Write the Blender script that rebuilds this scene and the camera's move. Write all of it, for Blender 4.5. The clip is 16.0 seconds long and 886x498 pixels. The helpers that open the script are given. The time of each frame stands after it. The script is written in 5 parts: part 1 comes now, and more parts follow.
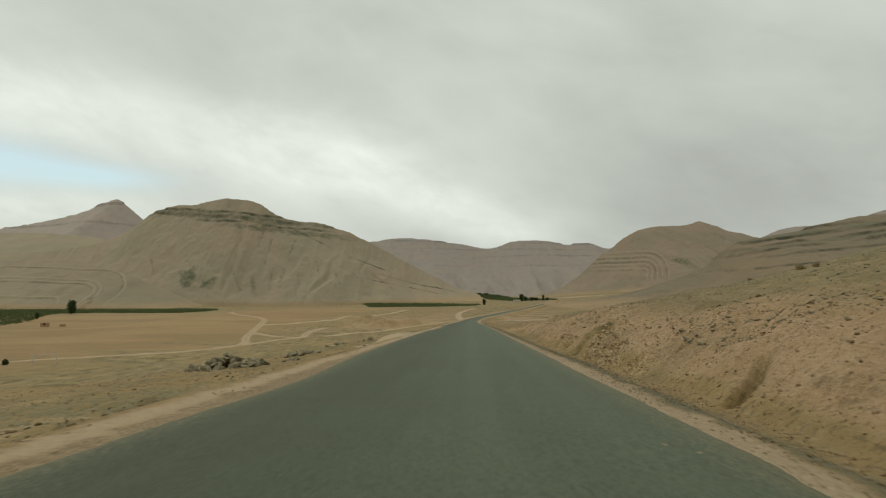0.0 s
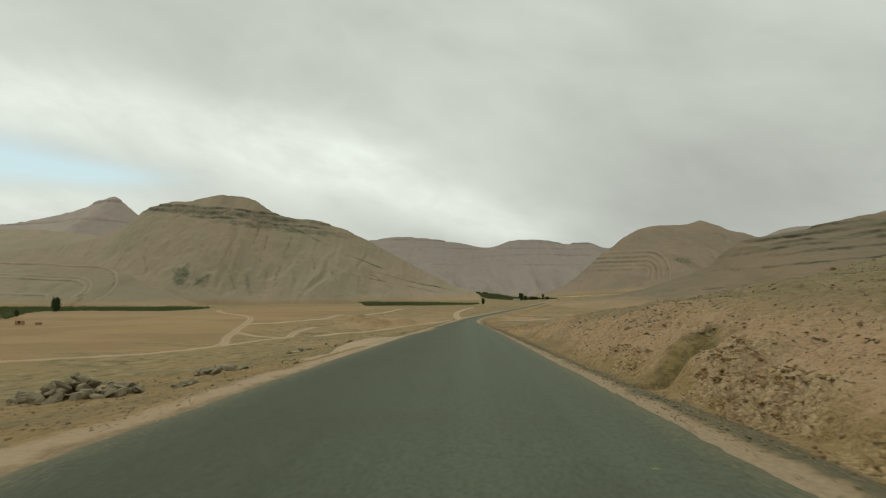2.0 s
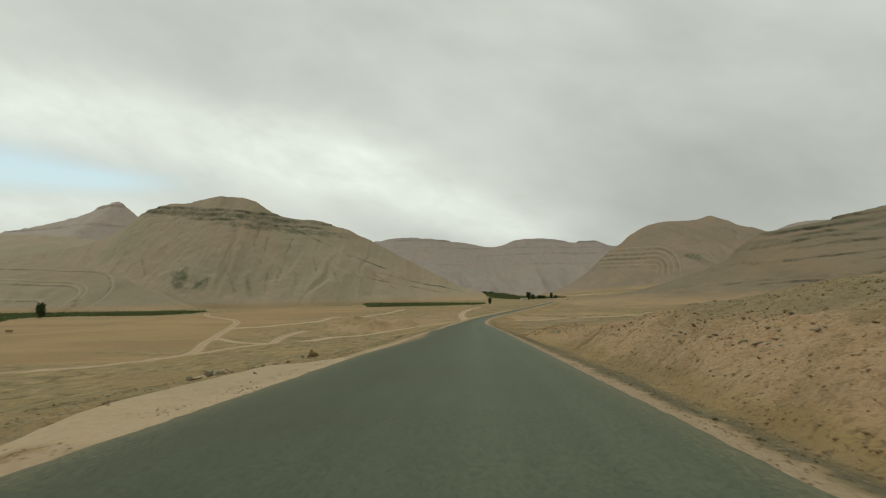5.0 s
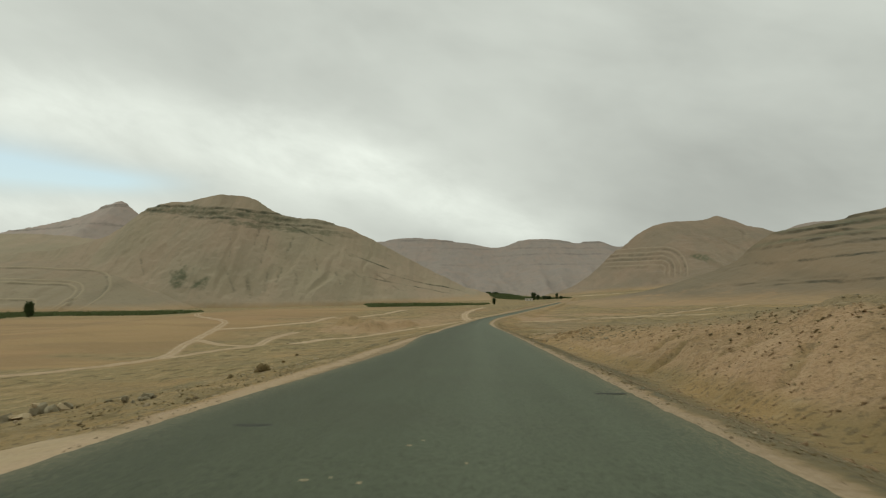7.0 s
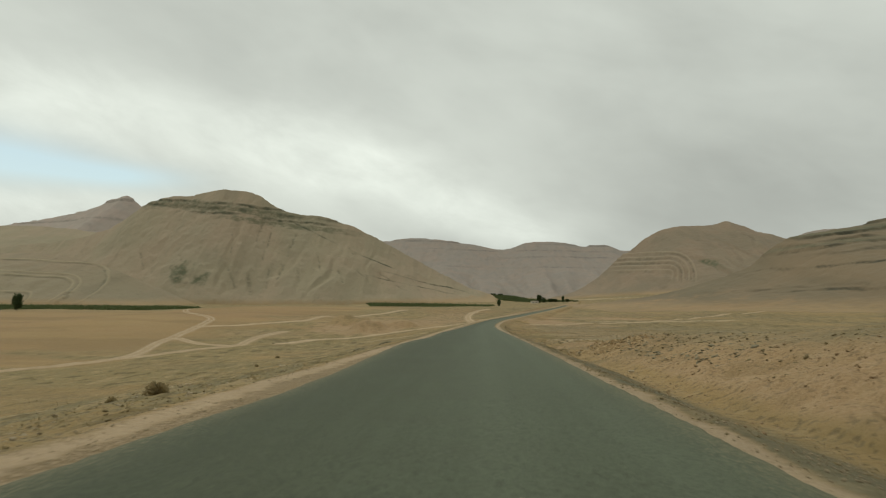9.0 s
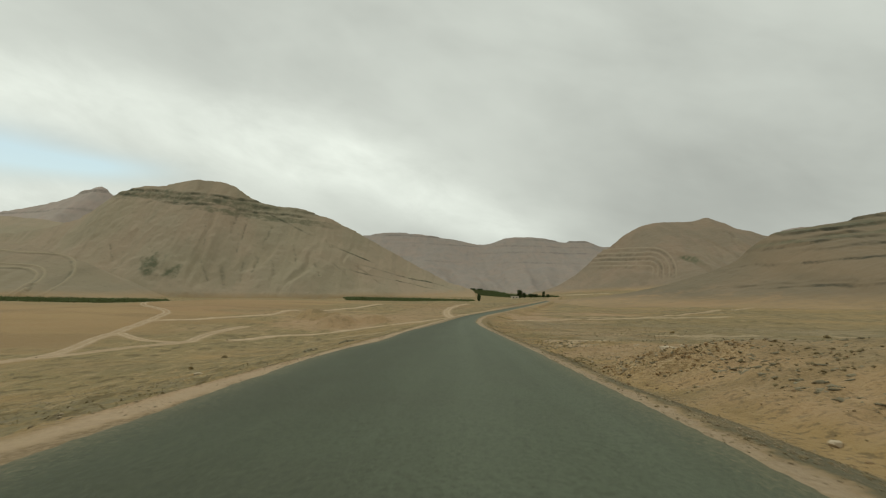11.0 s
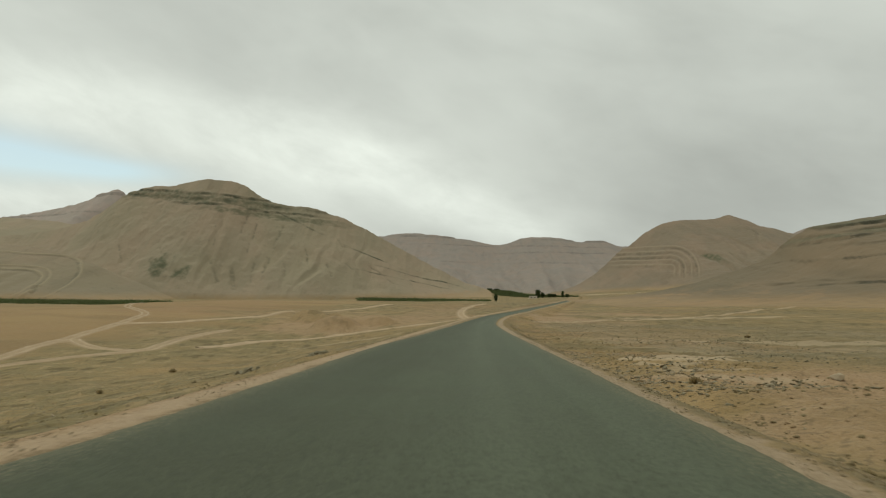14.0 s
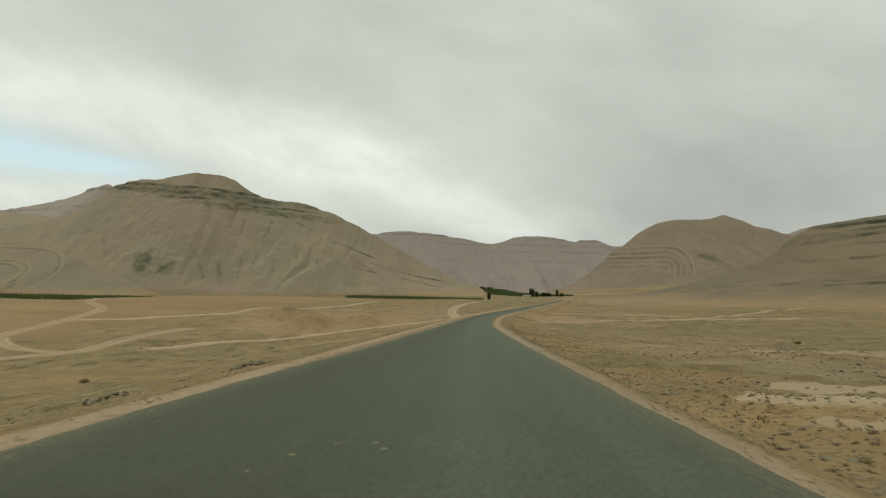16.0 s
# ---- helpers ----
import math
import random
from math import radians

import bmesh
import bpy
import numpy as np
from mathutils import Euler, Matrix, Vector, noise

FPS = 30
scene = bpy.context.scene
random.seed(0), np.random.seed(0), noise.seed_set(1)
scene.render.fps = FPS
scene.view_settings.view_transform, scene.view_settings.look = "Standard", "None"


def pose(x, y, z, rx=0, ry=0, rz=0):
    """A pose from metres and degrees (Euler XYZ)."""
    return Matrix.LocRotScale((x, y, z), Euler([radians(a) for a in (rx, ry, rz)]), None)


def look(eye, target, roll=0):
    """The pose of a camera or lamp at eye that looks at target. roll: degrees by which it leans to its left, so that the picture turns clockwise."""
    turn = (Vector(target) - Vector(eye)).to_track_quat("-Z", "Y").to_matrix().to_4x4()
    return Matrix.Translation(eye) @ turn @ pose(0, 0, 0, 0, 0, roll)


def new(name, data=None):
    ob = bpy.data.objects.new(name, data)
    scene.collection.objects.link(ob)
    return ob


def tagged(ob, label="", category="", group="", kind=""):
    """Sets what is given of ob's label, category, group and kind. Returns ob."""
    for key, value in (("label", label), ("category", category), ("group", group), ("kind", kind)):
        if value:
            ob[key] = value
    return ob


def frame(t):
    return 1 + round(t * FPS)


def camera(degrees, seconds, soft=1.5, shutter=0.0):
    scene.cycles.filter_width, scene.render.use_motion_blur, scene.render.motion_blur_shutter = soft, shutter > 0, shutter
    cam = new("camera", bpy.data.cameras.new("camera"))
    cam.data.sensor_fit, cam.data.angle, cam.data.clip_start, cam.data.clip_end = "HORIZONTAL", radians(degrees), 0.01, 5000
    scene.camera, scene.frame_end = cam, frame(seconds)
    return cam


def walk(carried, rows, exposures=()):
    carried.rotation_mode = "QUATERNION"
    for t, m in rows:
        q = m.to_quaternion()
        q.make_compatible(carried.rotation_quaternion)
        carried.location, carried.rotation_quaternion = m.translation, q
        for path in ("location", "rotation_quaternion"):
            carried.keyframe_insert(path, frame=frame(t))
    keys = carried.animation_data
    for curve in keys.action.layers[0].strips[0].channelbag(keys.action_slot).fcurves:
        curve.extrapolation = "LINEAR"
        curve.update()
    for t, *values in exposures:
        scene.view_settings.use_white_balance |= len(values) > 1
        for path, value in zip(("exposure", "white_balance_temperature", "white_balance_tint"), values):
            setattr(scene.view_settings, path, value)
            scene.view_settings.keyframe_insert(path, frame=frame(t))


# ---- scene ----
cam = camera(65.0, 16.0, soft=1.2, shutter=0.3)
PATH = [
    (0.0, pose(0.00, 0.00, 1.30, 94.40, 0.00, 2.11)),
    (0.5, pose(0.02, 4.41, 1.22, 94.40, -0.27, 2.13)),
    (1.0, pose(0.03, 8.81, 1.13, 94.38, -0.31, 2.05)),
    (1.5, pose(0.04, 13.21, 1.05, 94.40, -0.28, 2.15)),
    (2.0, pose(0.05, 17.59, 0.96, 94.33, -0.21, 2.00)),
    (2.5, pose(0.05, 21.97, 0.87, 94.37, -0.07, 1.84)),
    (3.0, pose(0.06, 26.35, 0.78, 94.24, 0.03, 2.03)),
    (3.5, pose(0.06, 30.72, 0.69, 94.16, -0.06, 2.07)),
    (4.0, pose(0.06, 35.09, 0.60, 94.32, 0.35, 2.21)),
    (6.5, pose(0.03, 56.98, 0.12, 94.41, 0.63, 2.63)),
    (7.0, pose(0.03, 61.37, 0.02, 94.45, 0.44, 2.81)),
    (7.5, pose(0.02, 65.77, -0.08, 94.57, 0.13, 2.92)),
    (8.0, pose(0.01, 70.18, -0.18, 94.56, 0.12, 3.11)),
    (8.5, pose(0.00, 74.60, -0.28, 94.64, -0.20, 3.22)),
    (9.0, pose(-0.01, 79.03, -0.38, 94.54, -0.69, 3.17)),
    (9.5, pose(-0.01, 83.48, -0.48, 94.32, -0.77, 2.64)),
    (10.0, pose(-0.02, 87.94, -0.59, 94.23, -0.90, 2.09)),
    (12.5, pose(-0.04, 110.53, -1.10, 94.12, -1.06, 1.29)),
    (13.0, pose(-0.04, 115.11, -1.21, 94.28, -0.90, 1.77)),
    (13.5, pose(-0.04, 119.72, -1.31, 94.31, -0.87, 2.29)),
    (14.0, pose(-0.04, 124.36, -1.41, 94.22, -0.78, 2.81)),
    (14.5, pose(-0.03, 129.02, -1.52, 94.07, -0.76, 3.03)),
    (15.0, pose(-0.02, 133.72, -1.62, 94.05, -0.97, 2.91)),
    (15.5, pose(-0.01, 138.44, -1.72, 94.05, -1.15, 2.53)),
    (16.0, pose(0.00, 143.20, -1.82, 94.12, -1.25, 2.21)),
]
walk(cam, PATH, [(0.0, 0.0, 6700, -3), (16.0, 0.0, 6700, -3)])

# ---- sky and sun ----
SUN_AZ, SUN_EL = -35.0, 52.0          # degrees clockwise from the road's direction, and above the horizon
sun_data = bpy.data.lights.new("sun", "SUN")
sun_data.energy, sun_data.angle, sun_data.color = 0.85, radians(24), (1.0, 0.95, 0.87)
sun = new("sun", sun_data)
sun.matrix_world = look((math.sin(radians(SUN_AZ)) * 100, math.cos(radians(SUN_AZ)) * 100, 100 * math.tan(radians(SUN_EL))), (0, 0, 0))

world = bpy.data.worlds.new("overcast_sky")
scene.world = world
world.use_nodes = True


class Nodes:
    """Short hand for node trees."""

    def __init__(self, tree):
        self.tree = tree
        tree.nodes.clear()

    def add(self, kind, **sets):
        n = self.tree.nodes.new(kind)
        for key, value in sets.items():
            setattr(n, key, value)
        return n

    def link(self, a, b):
        self.tree.links.new(a, b)

    def put(self, socket, value):
        if isinstance(value, bpy.types.NodeSocket):
            self.link(value, socket)
        else:
            socket.default_value = value

    def math(self, op, a, b=0.0, c=0.0, clamp=False):
        n = self.add("ShaderNodeMath", operation=op, use_clamp=clamp)
        for s, v in zip(n.inputs, (a, b, c)):
            self.put(s, v)
        return n.outputs[0]

    def vmath(self, op, a, b=(0, 0, 0)):
        n = self.add("ShaderNodeVectorMath", operation=op)
        self.put(n.inputs[0], a)
        if op == "SCALE":
            self.put(n.inputs[3], b)
        else:
            self.put(n.inputs[1], b)
        return n.outputs["Value"] if op in ("DOT_PRODUCT", "LENGTH") else n.outputs[0]

    def noise(self, vec, scale, detail=4.0, rough=0.55, distort=0.0):
        n = self.add("ShaderNodeTexNoise")
        n.inputs["Scale"].default_value, n.inputs["Detail"].default_value = scale, detail
        n.inputs["Roughness"].default_value, n.inputs["Distortion"].default_value = rough, distort
        self.put(n.inputs["Vector"], vec)
        return n.outputs["Fac"]

    def span(self, v, a, b, lo=0.0, hi=1.0):
        n = self.add("ShaderNodeMapRange", interpolation_type="SMOOTHSTEP")
        self.put(n.inputs[0], v)
        for k, x in enumerate((a, b, lo, hi)):
            n.inputs[k + 1].default_value = x
        return n.outputs[0]

    def mix(self, fac, a, b, blend="MIX"):
        n = self.add("ShaderNodeMix", data_type="RGBA", blend_type=blend)
        self.put(n.inputs[0], fac)
        for s, v in ((n.inputs[6], a), (n.inputs[7], b)):
            self.put(s, (*v, 1.0) if isinstance(v, tuple) and len(v) == 3 else v)
        return n.outputs[2]

    def attr(self, name):
        return self.add("ShaderNodeAttribute", attribute_name=name).outputs["Fac"]


def build_sky():
    w = Nodes(world.node_tree)
    way = w.add("ShaderNodeTexCoord").outputs["Generated"]
    split = w.add("ShaderNodeSeparateXYZ")
    w.link(way, split.inputs[0])
    up = w.math("ADD", w.math("MAXIMUM", split.outputs[2], 0.0), 0.22)
    # the cloud deck is a plane overhead: directions projected on it
    deck = w.add("ShaderNodeCombineXYZ")
    w.link(w.math("DIVIDE", split.outputs[0], up), deck.inputs[0])
    w.link(w.math("DIVIDE", split.outputs[1], up), deck.inputs[1])
    deck = deck.outputs[0]
    big = w.noise(deck, 0.7, 5.0, 0.5, 0.4)
    bearing, height = w.math("ARCTAN2", split.outputs[0], split.outputs[1]), w.math("ARCSINE", split.outputs[2])
    soft = w.add("ShaderNodeCombineXYZ")
    w.link(bearing, soft.inputs[0])
    w.link(w.math("ADD", w.math("MULTIPLY", height, 2.0), w.math("MULTIPLY", bearing, 0.45)), soft.inputs[1])
    soft = soft.outputs[0]
    fine = w.noise(soft, 3.2, 4.0, 0.5, 0.3)
    tuft = w.noise(soft, 10.0, 6.0, 0.58, 0.25)
    swirl = w.math("ADD", w.math("MULTIPLY", w.math("SUBTRACT", fine, 0.5), 0.22), w.math("MULTIPLY", w.math("SUBTRACT", tuft, 0.5), 0.07))
    def lobe(az, el, wide, high):
        """A soft patch of the sky round a direction, wide by high degrees."""
        a, e = radians(az), radians(el)
        side = w.math("SUBTRACT", w.math("ARCTAN2", split.outputs[0], split.outputs[1]), a)
        rise = w.math("SUBTRACT", w.math("ARCSINE", split.outputs[2]), e)
        r2 = w.math("ADD", w.math("POWER", w.math("ABSOLUTE", w.math("DIVIDE", side, radians(wide))), 2.0), w.math("POWER", w.math("ABSOLUTE", w.math("DIVIDE", rise, radians(high))), 2.0))
        r2 = w.math("ADD", r2, w.math("MULTIPLY", swirl, 4.0))
        return w.math("EXPONENT", w.math("MULTIPLY", r2, -1.0), clamp=True)
    def most(*v):
        out = v[0]
        for x in v[1:]:
            out = w.math("ADD", out, x)
        return w.math("MINIMUM", out, 1.0)
    # thin, bright stretch of cloud that runs down to the gap between the hills
    bright = most(lobe(-17, 12.4, 9, 3.2), lobe(-10, 10.6, 7, 2.2), lobe(-2, 8.0, 5, 1.8), lobe(-33, 14.0, 9, 3.0), lobe(3.5, 5.8, 4, 1.5), lobe(-34, 6.6, 10, 2.0))
    thin = w.math("ADD", w.math("MULTIPLY", big, 0.5), w.math("MULTIPLY", fine, 0.5))
    thin = w.span(thin, 0.34, 0.66)
    level = w.math("ADD", w.math("MULTIPLY", bright, 0.34), w.math("MULTIPLY", thin, 0.20))
    level = w.math("ADD", level, w.math("MULTIPLY", w.math("SUBTRACT", tuft, 0.5), w.math("ADD", 0.10, w.math("MULTIPLY", bright, 0.60))))
    level = w.math("SUBTRACT", level, w.math("MULTIPLY", lobe(22, 7, 16, 7), 0.14))
    level = w.math("SUBTRACT", level, w.math("MULTIPLY", lobe(27, 19, 16, 9), 0.07))
    cloud = w.mix(w.math("ADD", level, 0.26, clamp=True), (0.372, 0.368, 0.368), (1.0, 1.0, 0.99))
    gap = most(lobe(-28.5, 9.3, 4.5, 0.9), lobe(-35, 9.8, 5, 1.4), lobe(-42, 10, 6, 2))
    gap = w.math("MULTIPLY", gap, w.span(fine, 0.25, 0.50))
    sky = w.add("ShaderNodeTexSky", sky_type="NISHITA", sun_disc=False, sun_elevation=radians(SUN_EL), sun_rotation=radians(SUN_AZ))
    blue = w.mix(0.45, w.vmath("SCALE", sky.outputs[0], 0.115), (0.62, 0.68, 0.70))
    bg = w.add("ShaderNodeBackground")
    w.link(w.mix(gap, cloud, blue), bg.inputs[0])
    bg.inputs[1].default_value = 1.0
    out = w.add("ShaderNodeOutputWorld")
    w.link(bg.outputs[0], out.inputs[0])


build_sky()

# ---- materials ----
def material(name, build, rough=0.9, shine=0.25):
    """build(nodes, position) gives colour, and optionally bump height and its distance, roughness."""
    m = bpy.data.materials.new(name)
    m.use_nodes = True
    n = Nodes(m.node_tree)
    pos = n.add("ShaderNodeNewGeometry").outputs["Position"]
    got = build(n, pos)
    colour, height, far, r = (*got, None, None, None)[:4] if isinstance(got, tuple) else (got, None, None, None)
    b = n.add("ShaderNodeBsdfPrincipled")
    n.put(b.inputs["Base Color"], (*colour, 1.0) if isinstance(colour, tuple) else colour)
    n.put(b.inputs["Roughness"], rough if r is None else r)
    b.inputs["Specular IOR Level"].default_value = shine
    if height is not None:
        bump = n.add("ShaderNodeBump")
        bump.inputs["Strength"].default_value, bump.inputs["Distance"].default_value = 1.0, far
        n.link(height, bump.inputs["Height"])
        n.link(bump.outputs[0], b.inputs["Normal"])
    o = n.add("ShaderNodeOutputMaterial")
    n.link(b.outputs[0], o.inputs[0])
    return m


def soil(n, pos):
    """Dry steppe soil: tan, redder on cut earth and fields, pale on gravel, dark with stones, a breath of dry grass;
    shade painted into hollows.
    """
    large = n.noise(pos, 0.012, 4)
    mid = n.noise(n.vmath("MULTIPLY", pos, (0.5, 1.0, 1.0)), 0.11, 5)
    small = n.noise(pos, 1.3, 5, 0.6)
    grit = n.noise(pos, 14.0, 4, 0.7)
    smooth = n.math("SUBTRACT", 1.0, n.math("MULTIPLY", n.attr("field"), 0.8))
    c = n.mix(n.span(large, 0.35, 0.65), (0.291, 0.194, 0.081), (0.366, 0.244, 0.105))
    c = n.mix(n.math("MULTIPLY", smooth, n.span(mid, 0.42, 0.68, 0.0, 0.55)), c, (0.162, 0.138, 0.070))
    c = n.mix(n.math("MULTIPLY", n.attr("orange"), n.span(mid, 0.75, 0.25, 0.55, 1.0)), c, (0.322, 0.194, 0.090))
    c = n.mix(n.math("MULTIPLY", n.attr("field"), n.span(n.noise(n.vmath("MULTIPLY", pos, (0.5, 1.0, 1.0)), 0.030, 4, 0.55), 0.56, 0.42, 0.0, 0.60)), c, (0.237, 0.152, 0.065))
    c = n.mix(n.math("MULTIPLY", n.attr("earth"), n.span(mid, 0.75, 0.25, 0.6, 1.0)), c, (0.432, 0.284, 0.164))
    c = n.mix(n.math("MULTIPLY", n.attr("upper"), n.span(mid, 0.70, 0.30, 0.65, 1.0)), c, (0.214, 0.172, 0.097))
    c = n.mix(n.math("MULTIPLY", n.attr("grassy"), n.span(small, 0.36, 0.58, 0.25, 0.90)), c, (0.238, 0.188, 0.082))
    c = n.mix(n.math("MULTIPLY", n.attr("stony"), n.span(small, 0.42, 0.60, 0.0, 0.7)), c, (0.151, 0.130, 0.081))
    # uneven soil tone; the dark streaks also paint the shading of small hummocks
    streaks = n.noise(n.vmath("MULTIPLY", pos, (1.0, 0.42, 1.0)), 0.42, 4, 0.55, 0.4)
    c = n.mix(n.math("MULTIPLY", smooth, n.math("ADD", n.math("MULTIPLY", n.attr("grassy"), 0.70), 0.25, clamp=True)), c, n.mix(n.span(streaks, 0.55, 0.61, 0.0, 0.92), n.mix(n.span(streaks, 0.45, 0.36, 0.0, 0.55), c, (0.424, 0.300, 0.155)), (0.141, 0.102, 0.038)))
    # olive gully soil, with the shade of the cuts painted in
    c = n.mix(n.math("MULTIPLY", n.attr("shaded_olive"), 0.8), c, n.mix(n.span(small, 0.42, 0.58), (0.106, 0.080, 0.023), (0.227, 0.165, 0.056)))
    lumps = n.noise(pos, 4.5, 4, 0.6)
    skew = n.add("ShaderNodeSeparateXYZ")
    n.link(pos, skew.inputs[0])
    fall = n.add("ShaderNodeCombineXYZ")
    n.link(n.math("SUBTRACT", skew.outputs[1], n.math("MULTIPLY", skew.outputs[0], 0.75)), fall.inputs[0])
    n.link(n.math("MULTIPLY", skew.outputs[0], 0.30), fall.inputs[1])
    washed = n.noise(fall.outputs[0], 1.1, 5, 0.65, 0.3)
    clods = n.noise(pos, 8.0, 3, 0.65)
    # shade painted between the clods, their raised tops painted paler
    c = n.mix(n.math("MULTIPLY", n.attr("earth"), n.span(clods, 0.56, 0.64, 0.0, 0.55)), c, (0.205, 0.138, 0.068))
    c = n.mix(n.math("MULTIPLY", n.attr("earth"), n.span(clods, 0.44, 0.36, 0.0, 0.45)), c, (0.510, 0.352, 0.222))
    c = n.mix(n.math("MULTIPLY", n.attr("earth"), n.span(washed, 0.54, 0.66, 0.0, 0.40)), c, (0.278, 0.188, 0.086))
    c = n.mix(n.math("MULTIPLY", n.attr("earth"), n.span(washed, 0.46, 0.34, 0.0, 0.45)), c, (0.480, 0.340, 0.200))
    # low spots of the lumps darkened in the colour, as shade would
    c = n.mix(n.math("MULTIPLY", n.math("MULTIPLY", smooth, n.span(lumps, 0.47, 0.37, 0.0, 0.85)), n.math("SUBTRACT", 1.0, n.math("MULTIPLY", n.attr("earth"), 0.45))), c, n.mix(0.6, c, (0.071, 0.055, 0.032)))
    bits = n.add("ShaderNodeTexVoronoi", feature="F1", distance="CHEBYCHEV")
    bits.inputs["Scale"].default_value = 8.5
    n.put(bits.inputs["Vector"], n.vmath("ADD", pos, n.vmath("SCALE", n.add("ShaderNodeTexNoise").outputs["Color"], 0.5)))
    tone = n.add("ShaderNodeSeparateColor")
    n.link(bits.outputs["Color"], tone.inputs[0])
    shard = n.mix(n.span(tone.outputs[0], 0.0, 1.0), (0.300, 0.198, 0.084), (0.560, 0.408, 0.220))
    # crevices between shards painted dark in place of shade
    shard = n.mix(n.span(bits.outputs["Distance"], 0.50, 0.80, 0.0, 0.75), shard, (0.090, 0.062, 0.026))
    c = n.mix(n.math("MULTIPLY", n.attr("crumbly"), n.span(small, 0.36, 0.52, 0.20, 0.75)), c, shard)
    c = n.mix(n.math("MULTIPLY", n.attr("pale"), n.span(small, 0.2, 0.6, 0.80, 1.0)), c, (0.490, 0.380, 0.248))
    # gravel verges: pinkish wheel-swept strip on one side, dull strip and pale crest on the other
    side = n.attr("lateral")
    off = n.math("ADD", n.math("MULTIPLY", n.math("SUBTRACT", small, 0.5), 0.7), n.math("MULTIPLY", n.math("SUBTRACT", grit, 0.5), 0.35))
    off = n.math("ADD", off, n.math("MULTIPLY", n.math("SUBTRACT", n.noise(n.vmath("MULTIPLY", pos, (0.3, 1.0, 0.3)), 0.25, 2), 0.5), 0.5))
    right, left = n.math("ADD", side, off), n.math("SUBTRACT", off, side)
    c = n.mix(n.math("MULTIPLY", n.attr("grey"), n.span(right, 3.70, 3.95, 0.0, 0.92)), c, n.mix(n.span(grit, 0.45, 0.7), (0.099, 0.094, 0.054), (0.187, 0.160, 0.097)))
    swept = n.math("MULTIPLY", n.span(right, 2.95, 3.15), n.span(right, 3.65, 3.90, 1.0, 0.0))
    c = n.mix(n.math("MULTIPLY", swept, 0.92), c, n.mix(n.span(grit, 0.42, 0.62), (0.310, 0.228, 0.142), (0.455, 0.345, 0.228)))
    dull = n.math("MULTIPLY", n.span(left, 2.9, 3.2), n.span(left, 3.75, 4.0, 1.0, 0.0))
    c = n.mix(n.math("MULTIPLY", dull, 0.90), c, n.mix(n.span(grit, 0.44, 0.60), (0.205, 0.146, 0.078), (0.375, 0.272, 0.165)))
    crest = n.math("MULTIPLY", n.span(left, 3.75, 4.0), n.span(left, 4.15, 4.5, 1.0, 0.0))
    c = n.mix(n.math("MULTIPLY", crest, 0.85), c, (0.455, 0.335, 0.215))
    # beaten tracks across the valley
    worn = n.math("ADD", n.attr("track"), n.math("MULTIPLY", n.math("SUBTRACT", small, 0.5), 1.2))
    c = n.mix(n.span(worn, 0.5, 2.2, 0.75, 0.0), c, (0.475, 0.348, 0.215))
    c = n.mix(n.span(grit, 0.35, 0.7, 0.0, 0.35), c, n.mix(0.5, c, (0.061, 0.050, 0.032)))
    c = n.mix(n.span(small, 0.5, 0.8, 0.0, 0.3), c, (0.465, 0.360, 0.216))
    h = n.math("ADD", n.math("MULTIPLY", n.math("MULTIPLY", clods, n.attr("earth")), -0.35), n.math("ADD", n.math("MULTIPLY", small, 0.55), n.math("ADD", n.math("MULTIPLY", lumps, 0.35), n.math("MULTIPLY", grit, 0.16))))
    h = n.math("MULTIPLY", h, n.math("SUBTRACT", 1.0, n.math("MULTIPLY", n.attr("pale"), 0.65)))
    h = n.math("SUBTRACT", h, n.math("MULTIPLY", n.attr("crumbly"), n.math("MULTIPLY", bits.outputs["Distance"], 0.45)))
    return c, h, 0.22


